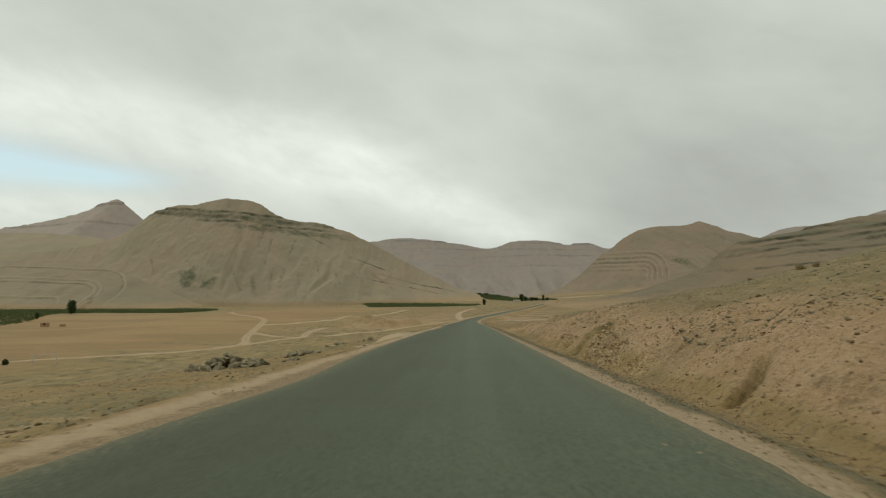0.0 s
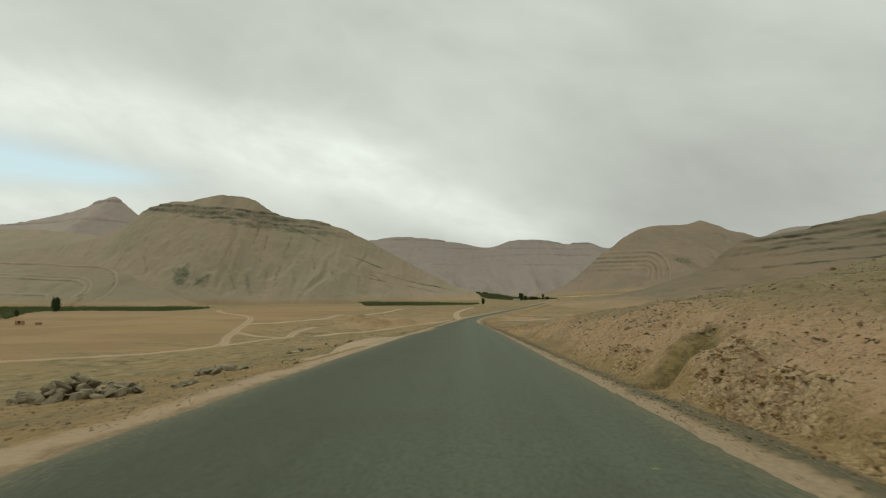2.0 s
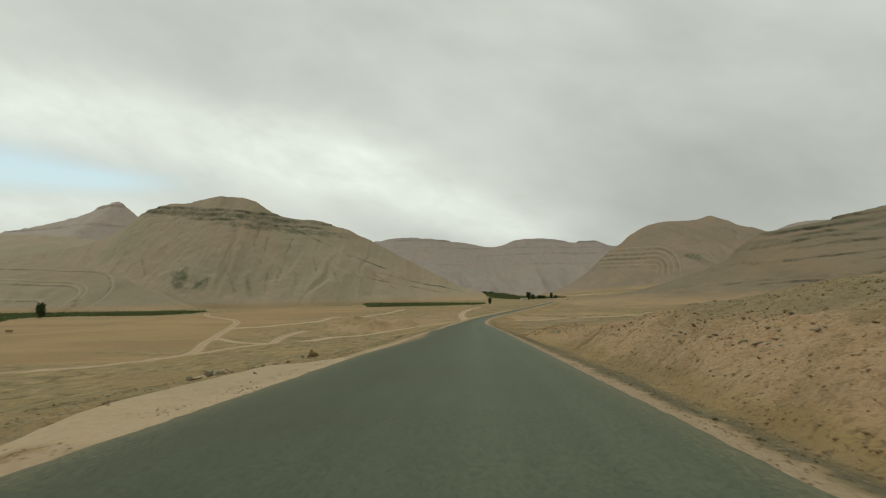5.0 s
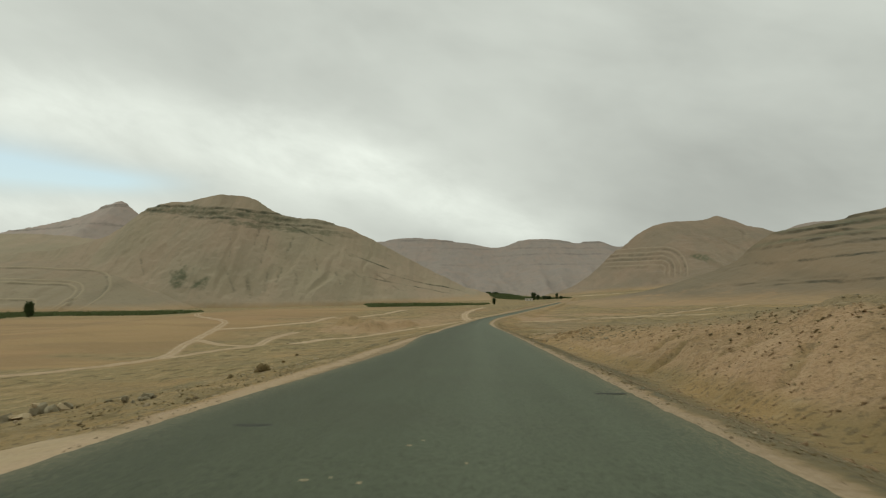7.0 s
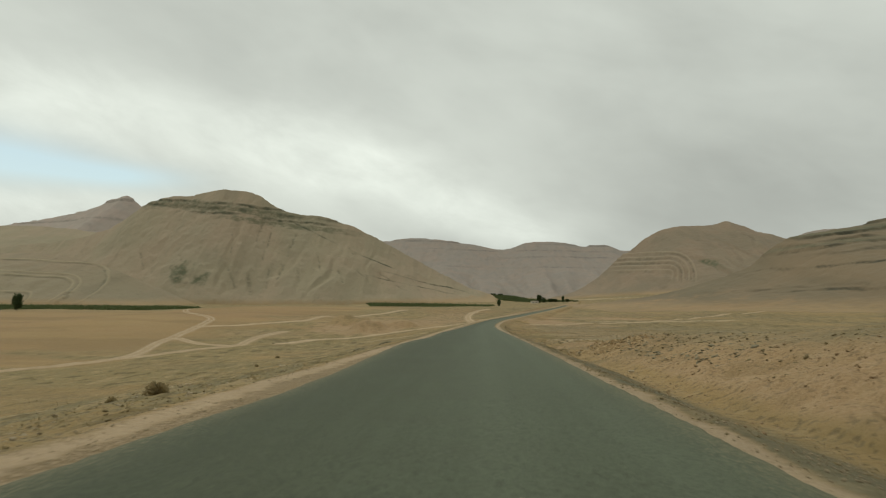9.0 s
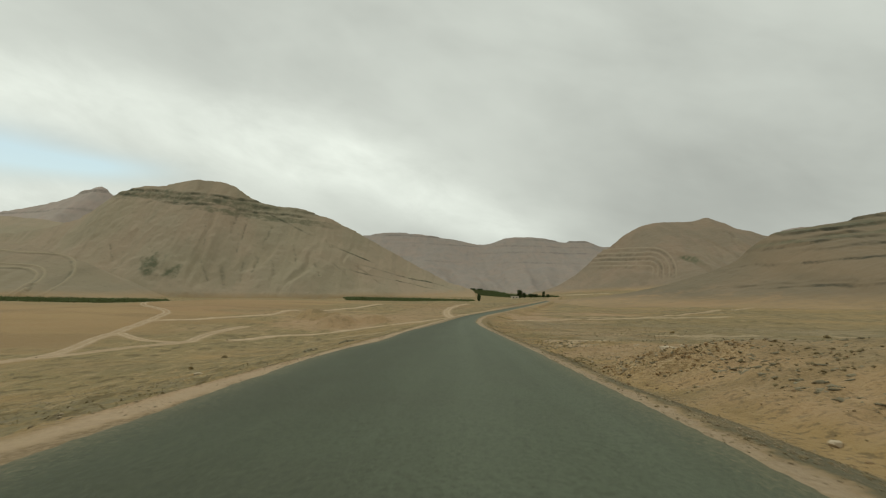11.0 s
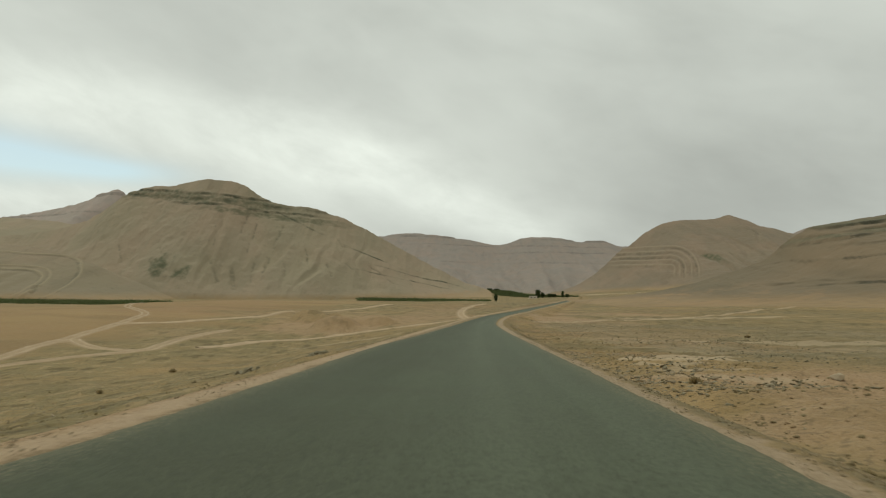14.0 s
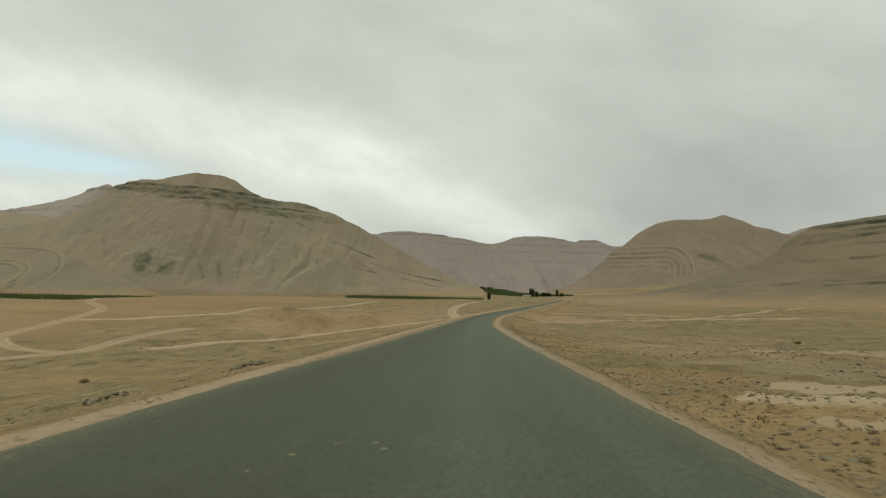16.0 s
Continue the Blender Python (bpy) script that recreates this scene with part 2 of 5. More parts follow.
def asphalt(n, pos):
    split = n.add("ShaderNodeSeparateXYZ")
    n.link(pos, split.inputs[0])
    side = n.attr("lateral")
    long = n.noise(n.vmath("MULTIPLY", pos, (1.0, 0.035, 1.0)), 2.2, 4, 0.6)
    blotch = n.noise(pos, 0.35, 4, 0.55)
    grain = n.noise(pos, 42.0, 3, 0.8)
    chips = n.noise(pos, 16.0, 3, 0.7)
    c = n.mix(n.span(long, 0.3, 0.7), (0.064, 0.079, 0.043), (0.084, 0.100, 0.058))
    c = n.mix(n.span(blotch, 0.35, 0.7, 0.0, 0.5), c, (0.057, 0.060, 0.033))
    # wheel tracks polished a little lighter, crown between them darker
    wheel = n.span(n.math("ABSOLUTE", n.math("SUBTRACT", n.math("ABSOLUTE", n.math("SUBTRACT", side, 1.45)), 0.78)), 0.12, 0.42, 1.0, 0.0)
    c = n.mix(n.math("MULTIPLY", wheel, 0.5), c, (0.102, 0.119, 0.073))
    # left half darker and more olive, right half lighter
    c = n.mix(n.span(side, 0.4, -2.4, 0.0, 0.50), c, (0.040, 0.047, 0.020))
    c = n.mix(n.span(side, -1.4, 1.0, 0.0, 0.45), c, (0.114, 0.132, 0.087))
    edge = n.span(n.math("ADD", n.math("ABSOLUTE", side), n.math("MULTIPLY", n.math("SUBTRACT", chips, 0.5), 0.7)), 2.75, 3.35)
    c = n.mix(n.math("MULTIPLY", edge, 0.5), c, (0.200, 0.167, 0.092))
    rim = n.span(n.math("ABSOLUTE", side), 2.3, 3.15)
    c = n.mix(n.math("MULTIPLY", rim, n.span(n.noise(pos, 26.0, 3, 0.7), 0.54, 0.62, 0.0, 0.85)), c, (0.246, 0.209, 0.126))
    c = n.mix(n.span(grain, 0.50, 0.72, 0.0, 0.75), c, (0.168, 0.181, 0.126))
    c = n.mix(n.span(chips, 0.56, 0.38, 0.0, 0.38), c, (0.020, 0.025, 0.014))
    return c, n.math("ADD", grain, n.math("MULTIPLY", chips, 0.6)), 0.012, n.span(grain, 0.2, 0.8, 0.62, 0.82)


def slope_rock(tan, dark, red, mauve):
    """Bare hillside: scree tan, dark rock where layers crop out, painted shade in scars, pale layers between, rusty
    patches, a little scrub.
    """
    def build(n, pos):
        streak = n.noise(n.vmath("MULTIPLY", pos, (1.0, 0.3, 0.25)), 0.022, 4, 0.5, 0.8)
        patch = n.noise(pos, 0.009, 4, 0.5)
        speck = n.noise(pos, 0.12, 4, 0.65)
        dots = n.noise(pos, 0.33, 3, 0.6)
        c = n.mix(n.span(patch, 0.36, 0.66), tan, red)
        c = n.mix(n.span(streak, 0.44, 0.66, 0.0, 0.55), c, mauve)
        washed = n.noise(n.vmath("MULTIPLY", pos, (1.0, 0.25, 0.18)), 0.045, 4, 0.55, 0.6)
        c = n.mix(n.span(washed, 0.52, 0.74, 0.0, 0.30), c, tuple(0.62 * x for x in tan))
        c = n.mix(n.span(washed, 0.42, 0.28, 0.0, 0.30), c, tuple(1.18 * x for x in red))
        c = n.mix(n.math("MULTIPLY", n.attr("scree"), 0.45), c, tuple(1.15 * x for x in tan))
        c = n.mix(n.math("MULTIPLY", n.attr("light"), 0.75), c, tuple(1.36 * x for x in tan))
        c = n.mix(n.math("MULTIPLY", n.attr("scrub"), n.span(speck, 0.35, 0.6, 0.3, 1.0)), c, (0.122, 0.120, 0.070))
        broken = n.noise(n.vmath("MULTIPLY", pos, (1.0, 1.0, 2.5)), 0.05, 4, 0.6)
        c = n.mix(n.math("MULTIPLY", n.attr("ledge_scar_shade"), n.math("MULTIPLY", n.span(speck, 0.25, 0.55, 0.55, 1.0), n.span(broken, 0.40, 0.55, 0.22, 1.0))), c, dark)
        c = n.mix(n.span(speck, 0.56, 0.78, 0.0, 0.25), c, dark)
        c = n.mix(n.span(dots, 0.62, 0.74, 0.0, 0.25), c, dark)
        drift = n.mix(n.span(patch, 0.36, 0.66), (0.285, 0.195, 0.098), (0.350, 0.240, 0.125))
        c = n.mix(n.math("MULTIPLY", n.attr("toe"), n.span(speck, 0.3, 0.6, 0.45, 0.85)), c, drift)
        c = n.mix(n.math("MULTIPLY", n.attr("rusty"), n.span(patch, 0.3, 0.6, 0.3, 0.8)), c, (0.350, 0.225, 0.120))
        return c, n.math("ADD", n.math("MULTIPLY", streak, 1.6), n.math("ADD", n.math("MULTIPLY", speck, 0.7), n.math("MULTIPLY", dots, 0.2))), 1.2
    return build


def plain(colour, other, scale, depth=0.01):
    def build(n, pos):
        a = n.noise(pos, scale, 5, 0.6)
        b = n.noise(pos, scale * 7, 3, 0.6)
        c = n.mix(n.span(a, 0.3, 0.7), colour, other)
        tone = n.add("ShaderNodeObjectInfo").outputs["Random"]
        c = n.mix(n.math("MULTIPLY", tone, 0.35), c, tuple(0.6 * x for x in colour))
        c = n.mix(n.span(b, 0.5, 0.8, 0.0, 0.4), c, tuple(0.55 * x for x in other))
        return c, a, depth
    return build


def leafage(colour, other):
    def build(n, pos):
        r = n.add("ShaderNodeNewGeometry").outputs["Random Per Island"]
        a = n.noise(pos, 0.6, 3)
        return n.mix(n.math("MULTIPLY", n.math("ADD", r, a), 0.6, clamp=True), colour, other)
    return build


M_SOIL = material("dry_soil", soil)
M_ASPHALT = material("worn_asphalt", asphalt, shine=0.18)
M_HILL = material("hill_scree", slope_rock((0.304, 0.254, 0.170), (0.080, 0.081, 0.051), (0.338, 0.262, 0.180), (0.278, 0.236, 0.160)))
# the hill's scree darkened, to offset the extra light on the upward-facing spur
M_SPUR = material("hill_scree_dimmed", slope_rock((0.262, 0.216, 0.142), (0.078, 0.076, 0.048), (0.286, 0.222, 0.148), (0.240, 0.200, 0.134)))
# peak colour raised: holds distance haze and makes up for its unlit face
M_PEAK_HAZE = material("peak_rock_hazed", slope_rock((0.345, 0.290, 0.245), (0.215, 0.182, 0.155), (0.368, 0.292, 0.246), (0.310, 0.268, 0.236)))
M_HILL_EAST = material("east_hillside", slope_rock((0.232, 0.184, 0.126), (0.066, 0.060, 0.040), (0.262, 0.194, 0.132), (0.202, 0.162, 0.112)))
M_HILL_NEAR = material("near_hillside", slope_rock((0.192, 0.152, 0.098), (0.055, 0.051, 0.032), (0.224, 0.166, 0.104), (0.164, 0.134, 0.086)))
# mauve-grey base colour has the haze of distance mixed in
M_FAR_HAZE = material("far_rock_hazed", slope_rock((0.274, 0.234, 0.200), (0.184, 0.158, 0.138), (0.292, 0.234, 0.194), (0.242, 0.212, 0.188)))
M_STONE = material("grey_stone", plain((0.385, 0.305, 0.195), (0.265, 0.208, 0.130), 3.0, 0.03))
M_FIELDSTONE = material("lichened_fieldstone", plain((0.300, 0.255, 0.165), (0.190, 0.162, 0.100), 3.0, 0.03))
M_RUBBLE = material("ochre_rubble", plain((0.430, 0.300, 0.158), (0.330, 0.222, 0.110), 3.0, 0.03))
M_PALE = material("pale_limestone", plain((0.52, 0.415, 0.262), (0.39, 0.295, 0.172), 2.0, 0.02))
M_BOULDER = material("white_limestone", plain((0.58, 0.48, 0.35), (0.46, 0.37, 0.25), 2.0, 0.02))
M_TRACK = material("beaten_earth", plain((0.530, 0.395, 0.258), (0.440, 0.322, 0.198), 0.35, 0.03))
M_LEAF = material("dark_foliage", leafage((0.030, 0.048, 0.016), (0.062, 0.085, 0.030)))
M_CROP = material("green_crop", leafage((0.075, 0.100, 0.034), (0.125, 0.150, 0.060)))
M_DRY = material("dry_twigs", leafage((0.210, 0.170, 0.080), (0.350, 0.275, 0.145)))
M_SHRUB = material("brown_brush", leafage((0.330, 0.262, 0.140), (0.480, 0.385, 0.220)))
M_BARK = material("bark", plain((0.12, 0.09, 0.06), (0.08, 0.06, 0.045), 4.0, 0.02))
M_MUD = material("mud_wall", plain((0.42, 0.27, 0.16), (0.35, 0.22, 0.13), 1.5, 0.02))
M_WHITE = material("chalky_white_paint", plain((0.62, 0.56, 0.47), (0.55, 0.49, 0.40), 4.0, 0.004))
M_DARK = material("painted_dark_opening", plain((0.03, 0.025, 0.02), (0.04, 0.03, 0.025), 4.0, 0.004))
M_TAR = material("tar_patch", plain((0.042, 0.046, 0.034), (0.056, 0.058, 0.044), 6.0, 0.004))

# ---- the lie of the land ----
def hashed(ix, iy, seed):
    h = (ix * 374761393 + iy * 668265263 + seed * 1442695041) & 0xFFFFFFFF
    h = ((h ^ (h >> 13)) * 1274126177) & 0xFFFFFFFF
    return ((h ^ (h >> 16)) & 0xFFFF) / 65535.0


def lattice(x, y, seed=0):
    """Smooth noise, 0 to 1, for arrays."""
    ix, iy = np.floor(x).astype(np.int64), np.floor(y).astype(np.int64)
    fx, fy = x - ix, y - iy
    fx, fy = fx * fx * (3 - 2 * fx), fy * fy * (3 - 2 * fy)
    a, b = hashed(ix, iy, seed), hashed(ix + 1, iy, seed)
    c, d = hashed(ix, iy + 1, seed), hashed(ix + 1, iy + 1, seed)
    return (a * (1 - fx) + b * fx) * (1 - fy) + (c * (1 - fx) + d * fx) * fy


def fbm(x, y, seed=0, octaves=4, gain=0.5):
    total, amp, norm = 0.0, 1.0, 0.0
    for k in range(octaves):
        total = total + amp * (lattice(x * 2 ** k + 17.3 * k, y * 2 ** k - 9.1 * k, seed + k) - 0.5)
        norm, amp = norm + amp, amp * gain
    return 2 * total / norm


def ease(v, a, b):
    t = np.clip((v - a) / (b - a), 0, 1)
    return t * t * (3 - 2 * t)


def curve(v, pts):
    """A soft curve through a few (position, value) pairs."""
    p = np.array(pts, float)
    i = np.clip(np.searchsorted(p[:, 0], v) - 1, 0, len(p) - 2)
    m = np.gradient(p[:, 1], p[:, 0])
    h = p[i + 1, 0] - p[i, 0]
    t = np.clip((v - p[i, 0]) / h, 0, 1)
    return ((2 * t ** 3 - 3 * t ** 2 + 1) * p[i, 1] + (t ** 3 - 2 * t ** 2 + t) * h * m[i]
            + (3 * t ** 2 - 2 * t ** 3) * p[i + 1, 1] + (t ** 3 - t ** 2) * h * m[i + 1])


ROAD_HALF = 3.2
ROAD_X = [(-200, -0.5), (0, -0.5), (120, -0.5), (200, -0.45), (235, 0.2), (270, 2.0), (300, 4.6), (325, 8.2), (366, 15.2), (430, 26.0), (500, 37.5), (677, 67.5), (850, 97), (1000, 122)]
ROAD_W = [(-200, 1.0), (0, 1.0), (170, 1.0), (230, 0.85), (300, 0.78), (1000, 0.9)]
LEFT_EDGE = [(-200, 3.4), (0, 3.4), (9, 3.38), (14, 3.15), (23, 3.45), (32, 3.6), (41, 3.7), (63, 3.76), (72, 3.78), (78, 3.55), (86, 3.25), (95, 3.08), (104, 3.35), (117, 3.82), (123, 3.86), (131, 3.5), (139, 3.46), (150, 3.7), (170, 3.4), (230, 3.1), (1000, 3.1)]
ROAD_Z = [(-200, 4.2), (0, 0.0), (100, -2.18), (190, -4.1), (230, -4.8), (280, -5.1), (350, -4.8), (403, -4.25), (500, -3.4), (600, -2.3), (700, -1.1), (850, 1.0), (1000, 3.0)]
PLAIN_Z = [(-200, 0), (400, -4.5), (640, -2.2), (1000, 3.0), (1500, 9), (2000, 12), (4800, 20)]
VALLEY_Z = [(-200, -11), (0, -11.8), (150, -12), (255, -11.2), (350, -10.3), (500, -7.2), (640, -6.4), (800, -5.6), (950, -3.6), (1100, 0.0), (2000, 10), (4800, 20)]
TERRACE_Z = [(-200, -11), (0, -11.8), (150, -12), (240, -11), (270, -9.6), (300, -7.6), (330, -6.0), (360, -5.2), (400, -4.0), (450, -3.0), (520, -2.5), (600, -2.9), (640, -3.6), (1000, -0.6), (2000, 10), (4800, 20)]
FALL = [(-200, 0.11), (0, 0.112), (46, 0.125), (112, 0.175), (185, 0.215), (215, 0.22), (290, 0.16), (400, 0.07), (640, 0.03), (1000, 0.02), (4800, 0.02)]
BANK = [(-200, 1.0), (0, 1.0), (70, 1.0), (85, 0.92), (100, 0.66), (115, 0.46), (130, 0.30), (150, 0.04), (165, 0.0), (4800, 0.0)]
DITCH = [(-200, 0.72), (0, 0.72), (60, 0.7), (95, 0.62), (125, 0.75), (150, 1.0), (200, 1.0), (260, 0.8), (400, 0.5), (4800, 0.5)]


FLATS = [(11.5, 164.6, 4.2, 2.4, 0.8), (14.2, 170, 3.0, 2.2, 0.7), (9.4, 159.4, 2.6, 1.0, 0.6), (10.6, 157.0, 3.0, 0.9, 0.5), (10.0, 152.5, 3.2, 1.2, 0.45), (7.0, 34.5, 1.3, 4.2, 0.3),
         (-5.8, 62.0, 3.4, 10.5, 0.68), (205, 1230, 55, 22, 1.0), (44, 204, 20, 6, 0.5), (72, 347, 34, 6, 0.6), (-24, 255, 12, 5, 0.4)]
RUSTY = [(54, 391, 30, 12, 0.9), (92, 432, 40, 16, 0.9), (143, 534, 60, 26, 0.8), (30, 330, 16, 9, 0.7), (-40, 308, 26, 26, 0.5), (-20, 330, 26, 20, 0.6), (-80, 350, 40, 40, 0.5), (10, 125, 5, 8, 0.65),
         (14, 146, 8, 5, 0.5), (150, 780, 90, 60, 0.6), (-10, 430, 28, 70, 0.7), (14, 228, 9, 18, 0.7), (26, 262, 14, 16, 0.6), (24, 190, 14, 13, 0.75), (12, 174, 7, 5, 0.6)]
EARTHY = [(14, 141, 8, 8, 0.75), (19, 149, 12, 9, 0.85), (24, 330, 10, 28, 0.9), (50, 381, 24, 16, 0.7), (32, 300, 12, 14, 0.6), (-38, 300, 17, 17, 0.75), (-26, 322, 14, 20, 0.6), (-13, 340, 12, 60, 0.55), (-62, 280, 14, 12, 0.4), (-50, 340, 22, 30, 0.4), (12.5, 152.5, 6, 3.0, 0.85), (9, 136, 3, 6, 0.6), (20, 205, 9, 12, 0.7), (30, 240, 12, 14, 0.6), (11, 113, 5, 6, 0.5)]
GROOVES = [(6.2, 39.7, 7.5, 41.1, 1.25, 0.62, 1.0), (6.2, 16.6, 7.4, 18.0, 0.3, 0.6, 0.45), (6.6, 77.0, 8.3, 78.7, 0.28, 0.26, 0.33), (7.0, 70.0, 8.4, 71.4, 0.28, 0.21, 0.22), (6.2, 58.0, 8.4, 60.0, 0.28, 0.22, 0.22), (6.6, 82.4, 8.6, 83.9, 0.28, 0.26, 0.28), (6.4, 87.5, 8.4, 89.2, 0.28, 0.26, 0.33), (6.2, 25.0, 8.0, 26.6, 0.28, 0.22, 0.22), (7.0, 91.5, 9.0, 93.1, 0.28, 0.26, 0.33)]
CRUMBLY = [(6.5, 34.0, 1.3, 4.4, 1.0), (7.4, 36.6, 1.1, 2.0, 0.8), (6.1, 43.6, 0.9, 2.4, 0.8), (6.4, 27.5, 1.2, 2.2, 0.5), (7.9, 124.5, 2.8, 5.6, 0.4)]
HEAPS = [(6.9, 33.5, 1.1, 0.45), (7.3, 36.4, 1.2, 0.5), (6.6, 37.8, 0.9, 0.4), (7.2, 31.2, 1.1, 0.4), (6.3, 35.0, 0.8, 0.3), (6.1, 43.8, 0.8, 0.3), (6.8, 29.4, 0.8, 0.35), (6.5, 47.6, 0.9, 0.3), (7.4, 28.5, 1.0, 0.2), (-36, 300, 8, 3.0), (-46, 322, 9, 2.8), (-27, 312, 7, 2.0), (-58, 335, 8, 1.0), (7.8, 124.5, 2.2, 0.15), (8.6, 128.0, 2.2, 0.12), (10.2, 122.0, 2.6, 0.15), (10.6, 126.0, 3.0, 0.15), (8.0, 121.0, 1.8, 0.12), (-9.5, 65.5, 2.2, 0.35)]


def road_x(y):
    return curve(y, ROAD_X)


def road_z(y):
    return curve(y, ROAD_Z)


def ground_parts(x, y):
    """Height of the ground, with masks for its kinds of soil."""
    d = x - road_x(y)
    rz = road_z(y)
    far = ease(np.hypot(x, y), 60, 400)
    rough = fbm(x * 0.9, y * 0.9, 3, 4, 0.7) * 0.21 + fbm(x * 0.16, y * 0.16, 5, 3) * 0.35
    broad = fbm(x * 0.018, y * 0.018, 9, 4) * 2.2
    # left: verge, then a long fall to the flat valley floor
    a = -d
    slope = rz - curve(y, FALL) * np.maximum(a - 4.0, 0) - 0.55 * ease(a, 4.2, 7.5)
    east = ease(x, -190, -130)
    valley = curve(y, VALLEY_Z) * (1 - east) + curve(y - 0.35 * np.clip(x + 95, 0, 110), TERRACE_Z) * east + broad * 0.15
    left = valley + 1.2 * np.logaddexp(0, (slope - valley) / 1.2)
    left = left + rough * ease(a, 4.3, 7.5) * (1 - 0.6 * ease(a, 30, 80)) + 0.25 * broad * ease(a, 12, 40)
    # right: ditch, cut bank, long slope up to the hills
    bank = curve(y, BANK)
    foot = 6.9 + 0.9 * fbm(y * 0.10, y * 0 + 3.0, 21, 3) - 0.4 * bank
    b = np.maximum(d - foot, 0)
    gully = np.maximum(0, fbm(y * 0.30 + 0.25 * d, d * 0.06, 31, 3)) * ease(b, 0.1, 1.5) * (1 - ease(b, 3, 8))
    knob = fbm(d * 0.55, y * 0.40, 35, 4, 0.6) * ease(b, 0.1, 1.2) * (1 - ease(b, 4, 12))
    crust = fbm(d * 1.5, y * 1.1, 39, 3, 0.6) * ease(b, 0.1, 0.9) * (1 - ease(b, 4, 10))
    cut = bank * (2.3 * (1 - np.exp(-b / 3.2)) + 0.10 * b + 0.0022 * b * b * (1 - ease(b, 60, 160)) - 0.15 * gully + 0.42 * knob + 0.22 * crust)
    cut = cut - bank * 0.16 * np.maximum(b - 60, 0)
    level = rz * (1 - ease(y, 350, 600)) + curve(y, PLAIN_Z) * ease(y, 350, 600)
    low = curve(y, DITCH)
    right = rz - 0.06 - low * np.clip((d - 3.9) / (foot - 4.7), 0, 1) + np.maximum(cut, -1.0) + 0.012 * b * (1 - bank) + (level - rz) * ease(d, 30, 200)
    right = right + (rough + broad * 0.45 * ease(d, 12, 60)) * ease(d, foot - 1.5, foot + 2.0)
    z = np.where(d < 0, left, right)
    # verge a little lower than the asphalt, and a bed for the road itself
    verge = rz - 0.085 - 0.02 * np.maximum(np.abs(d) - ROAD_HALF, 0) + 0.008 * fbm(x * 1.5, y * 0.8, 41, 3)
    z = np.where((d > -4.6) & (d < 4.2), verge + (z - verge) * np.where(d < 0, ease(-d, 3.9, 4.6), ease(d, 3.7, 4.2)), z)
    # a level turnout of dusty gravel beside the road
    turnout = (d < 0) * ease(a, 3.5, 3.9) * (1 - ease(a, 6.0, 7.6)) * ease(y, 50, 57) * (1 - ease(y, 66, 73))
    z = z + (verge - z) * turnout
    z = z - 0.25 * (1 - ease(np.abs(d) / curve(y, ROAD_W), 2.4, 2.8))
    z = np.where(y > 2600, z - 0.01 * (y - 2600), z)
    # a fan of soil at the foot of the north-west hill, and the rise of the plain towards the north-east
    z = z + 13 * np.exp(-((x - 5) / 75) ** 2 - ((y - 1190) / 120) ** 2) + 9 * ease(y, 760, 1500) * ease(x, 10, 120) * (1 - ease(y, 2400, 2900))
    # runnels and a side gully cut into the bank, heaps of earth on the field
    # mask of the gully's olive soil and the painted shade of the runnels
    shaded_olive = np.zeros_like(z)
    crumble = fbm(x * 1.7, y * 1.7, 77, 3)
    for x1, y1, x2, y2, wide, deep, tone in GROOVES:
        along = ((x - x1) * (x2 - x1) + (y - y1) * (y2 - y1)) / ((x2 - x1) ** 2 + (y2 - y1) ** 2)
        across = np.hypot(x - x1 - np.clip(along, 0, 1) * (x2 - x1), y - y1 - np.clip(along, 0, 1) * (y2 - y1))
        across = across + 0.25 * wide * crumble
        z = z - deep * (1 - ease(across, 0.15 * wide, wide)) * (1 - 0.4 * np.clip(along, 0, 1))
        shaded_olive = np.maximum(shaded_olive, tone * (1 - ease(across, 0.5 * wide, 1.1 * wide)))
    bare, rust = np.zeros_like(z), np.zeros_like(z)
    ragged = 0.45 * fbm(x * 0.35, y * 0.35, 101, 4)
    for x1, y1, rx, ry, s in FLATS:
        bare = np.maximum(bare, s * (1 - ease(np.hypot((x - x1) / rx, (y - y1) / ry) + ragged, 0.8, 0.95)))
    for x1, y1, rx, ry, s in RUSTY:
        rust = np.maximum(rust, s * (1 - ease(np.hypot((x - x1) / rx, (y - y1) / ry) + ragged, 0.5, 1.1)))
    z = z + 0.05 * bare * (np.abs(d) > 5) * (y < 400)
    # crumbling rock in the cut: broken lumps with steps
    crumbly, lumpy = np.zeros_like(z), np.zeros_like(z)
    for x1, y1, rx, ry, s in CRUMBLY:
        torn = 1 - ease(np.hypot((x - x1) / rx, (y - y1) / ry) + 0.8 * ragged, 0.55, 1.05)
        crumbly, lumpy = np.maximum(crumbly, torn * min(1.0, 2 * s)), np.maximum(lumpy, s * torn)
    blocks = fbm(x * 1.1, y * 1.1, 131, 4, 0.65)
    steps_ = np.floor(blocks * 7) / 7
    z = z + lumpy * (0.80 * (0.65 * steps_ + 0.35 * blocks) + 0.10 * fbm(x * 3.1, y * 3.1, 137, 2))
    bumpy = 0.35 * fbm(x * 0.25, y * 0.25, 83, 3)
    for x1, y1, r, h in HEAPS:
        q = np.hypot(x - x1, 0.8 * (y - y1)) / r + bumpy
        z = z + h * (1 - ease(q, 0.1, 1.0))
    # soils
    n1 = fbm(x * 0.05, y * 0.05, 51, 4)
    n2 = fbm(x * 0.25, y * 0.25, 55, 4)
    edge = np.abs(d) + 0.30 * n2
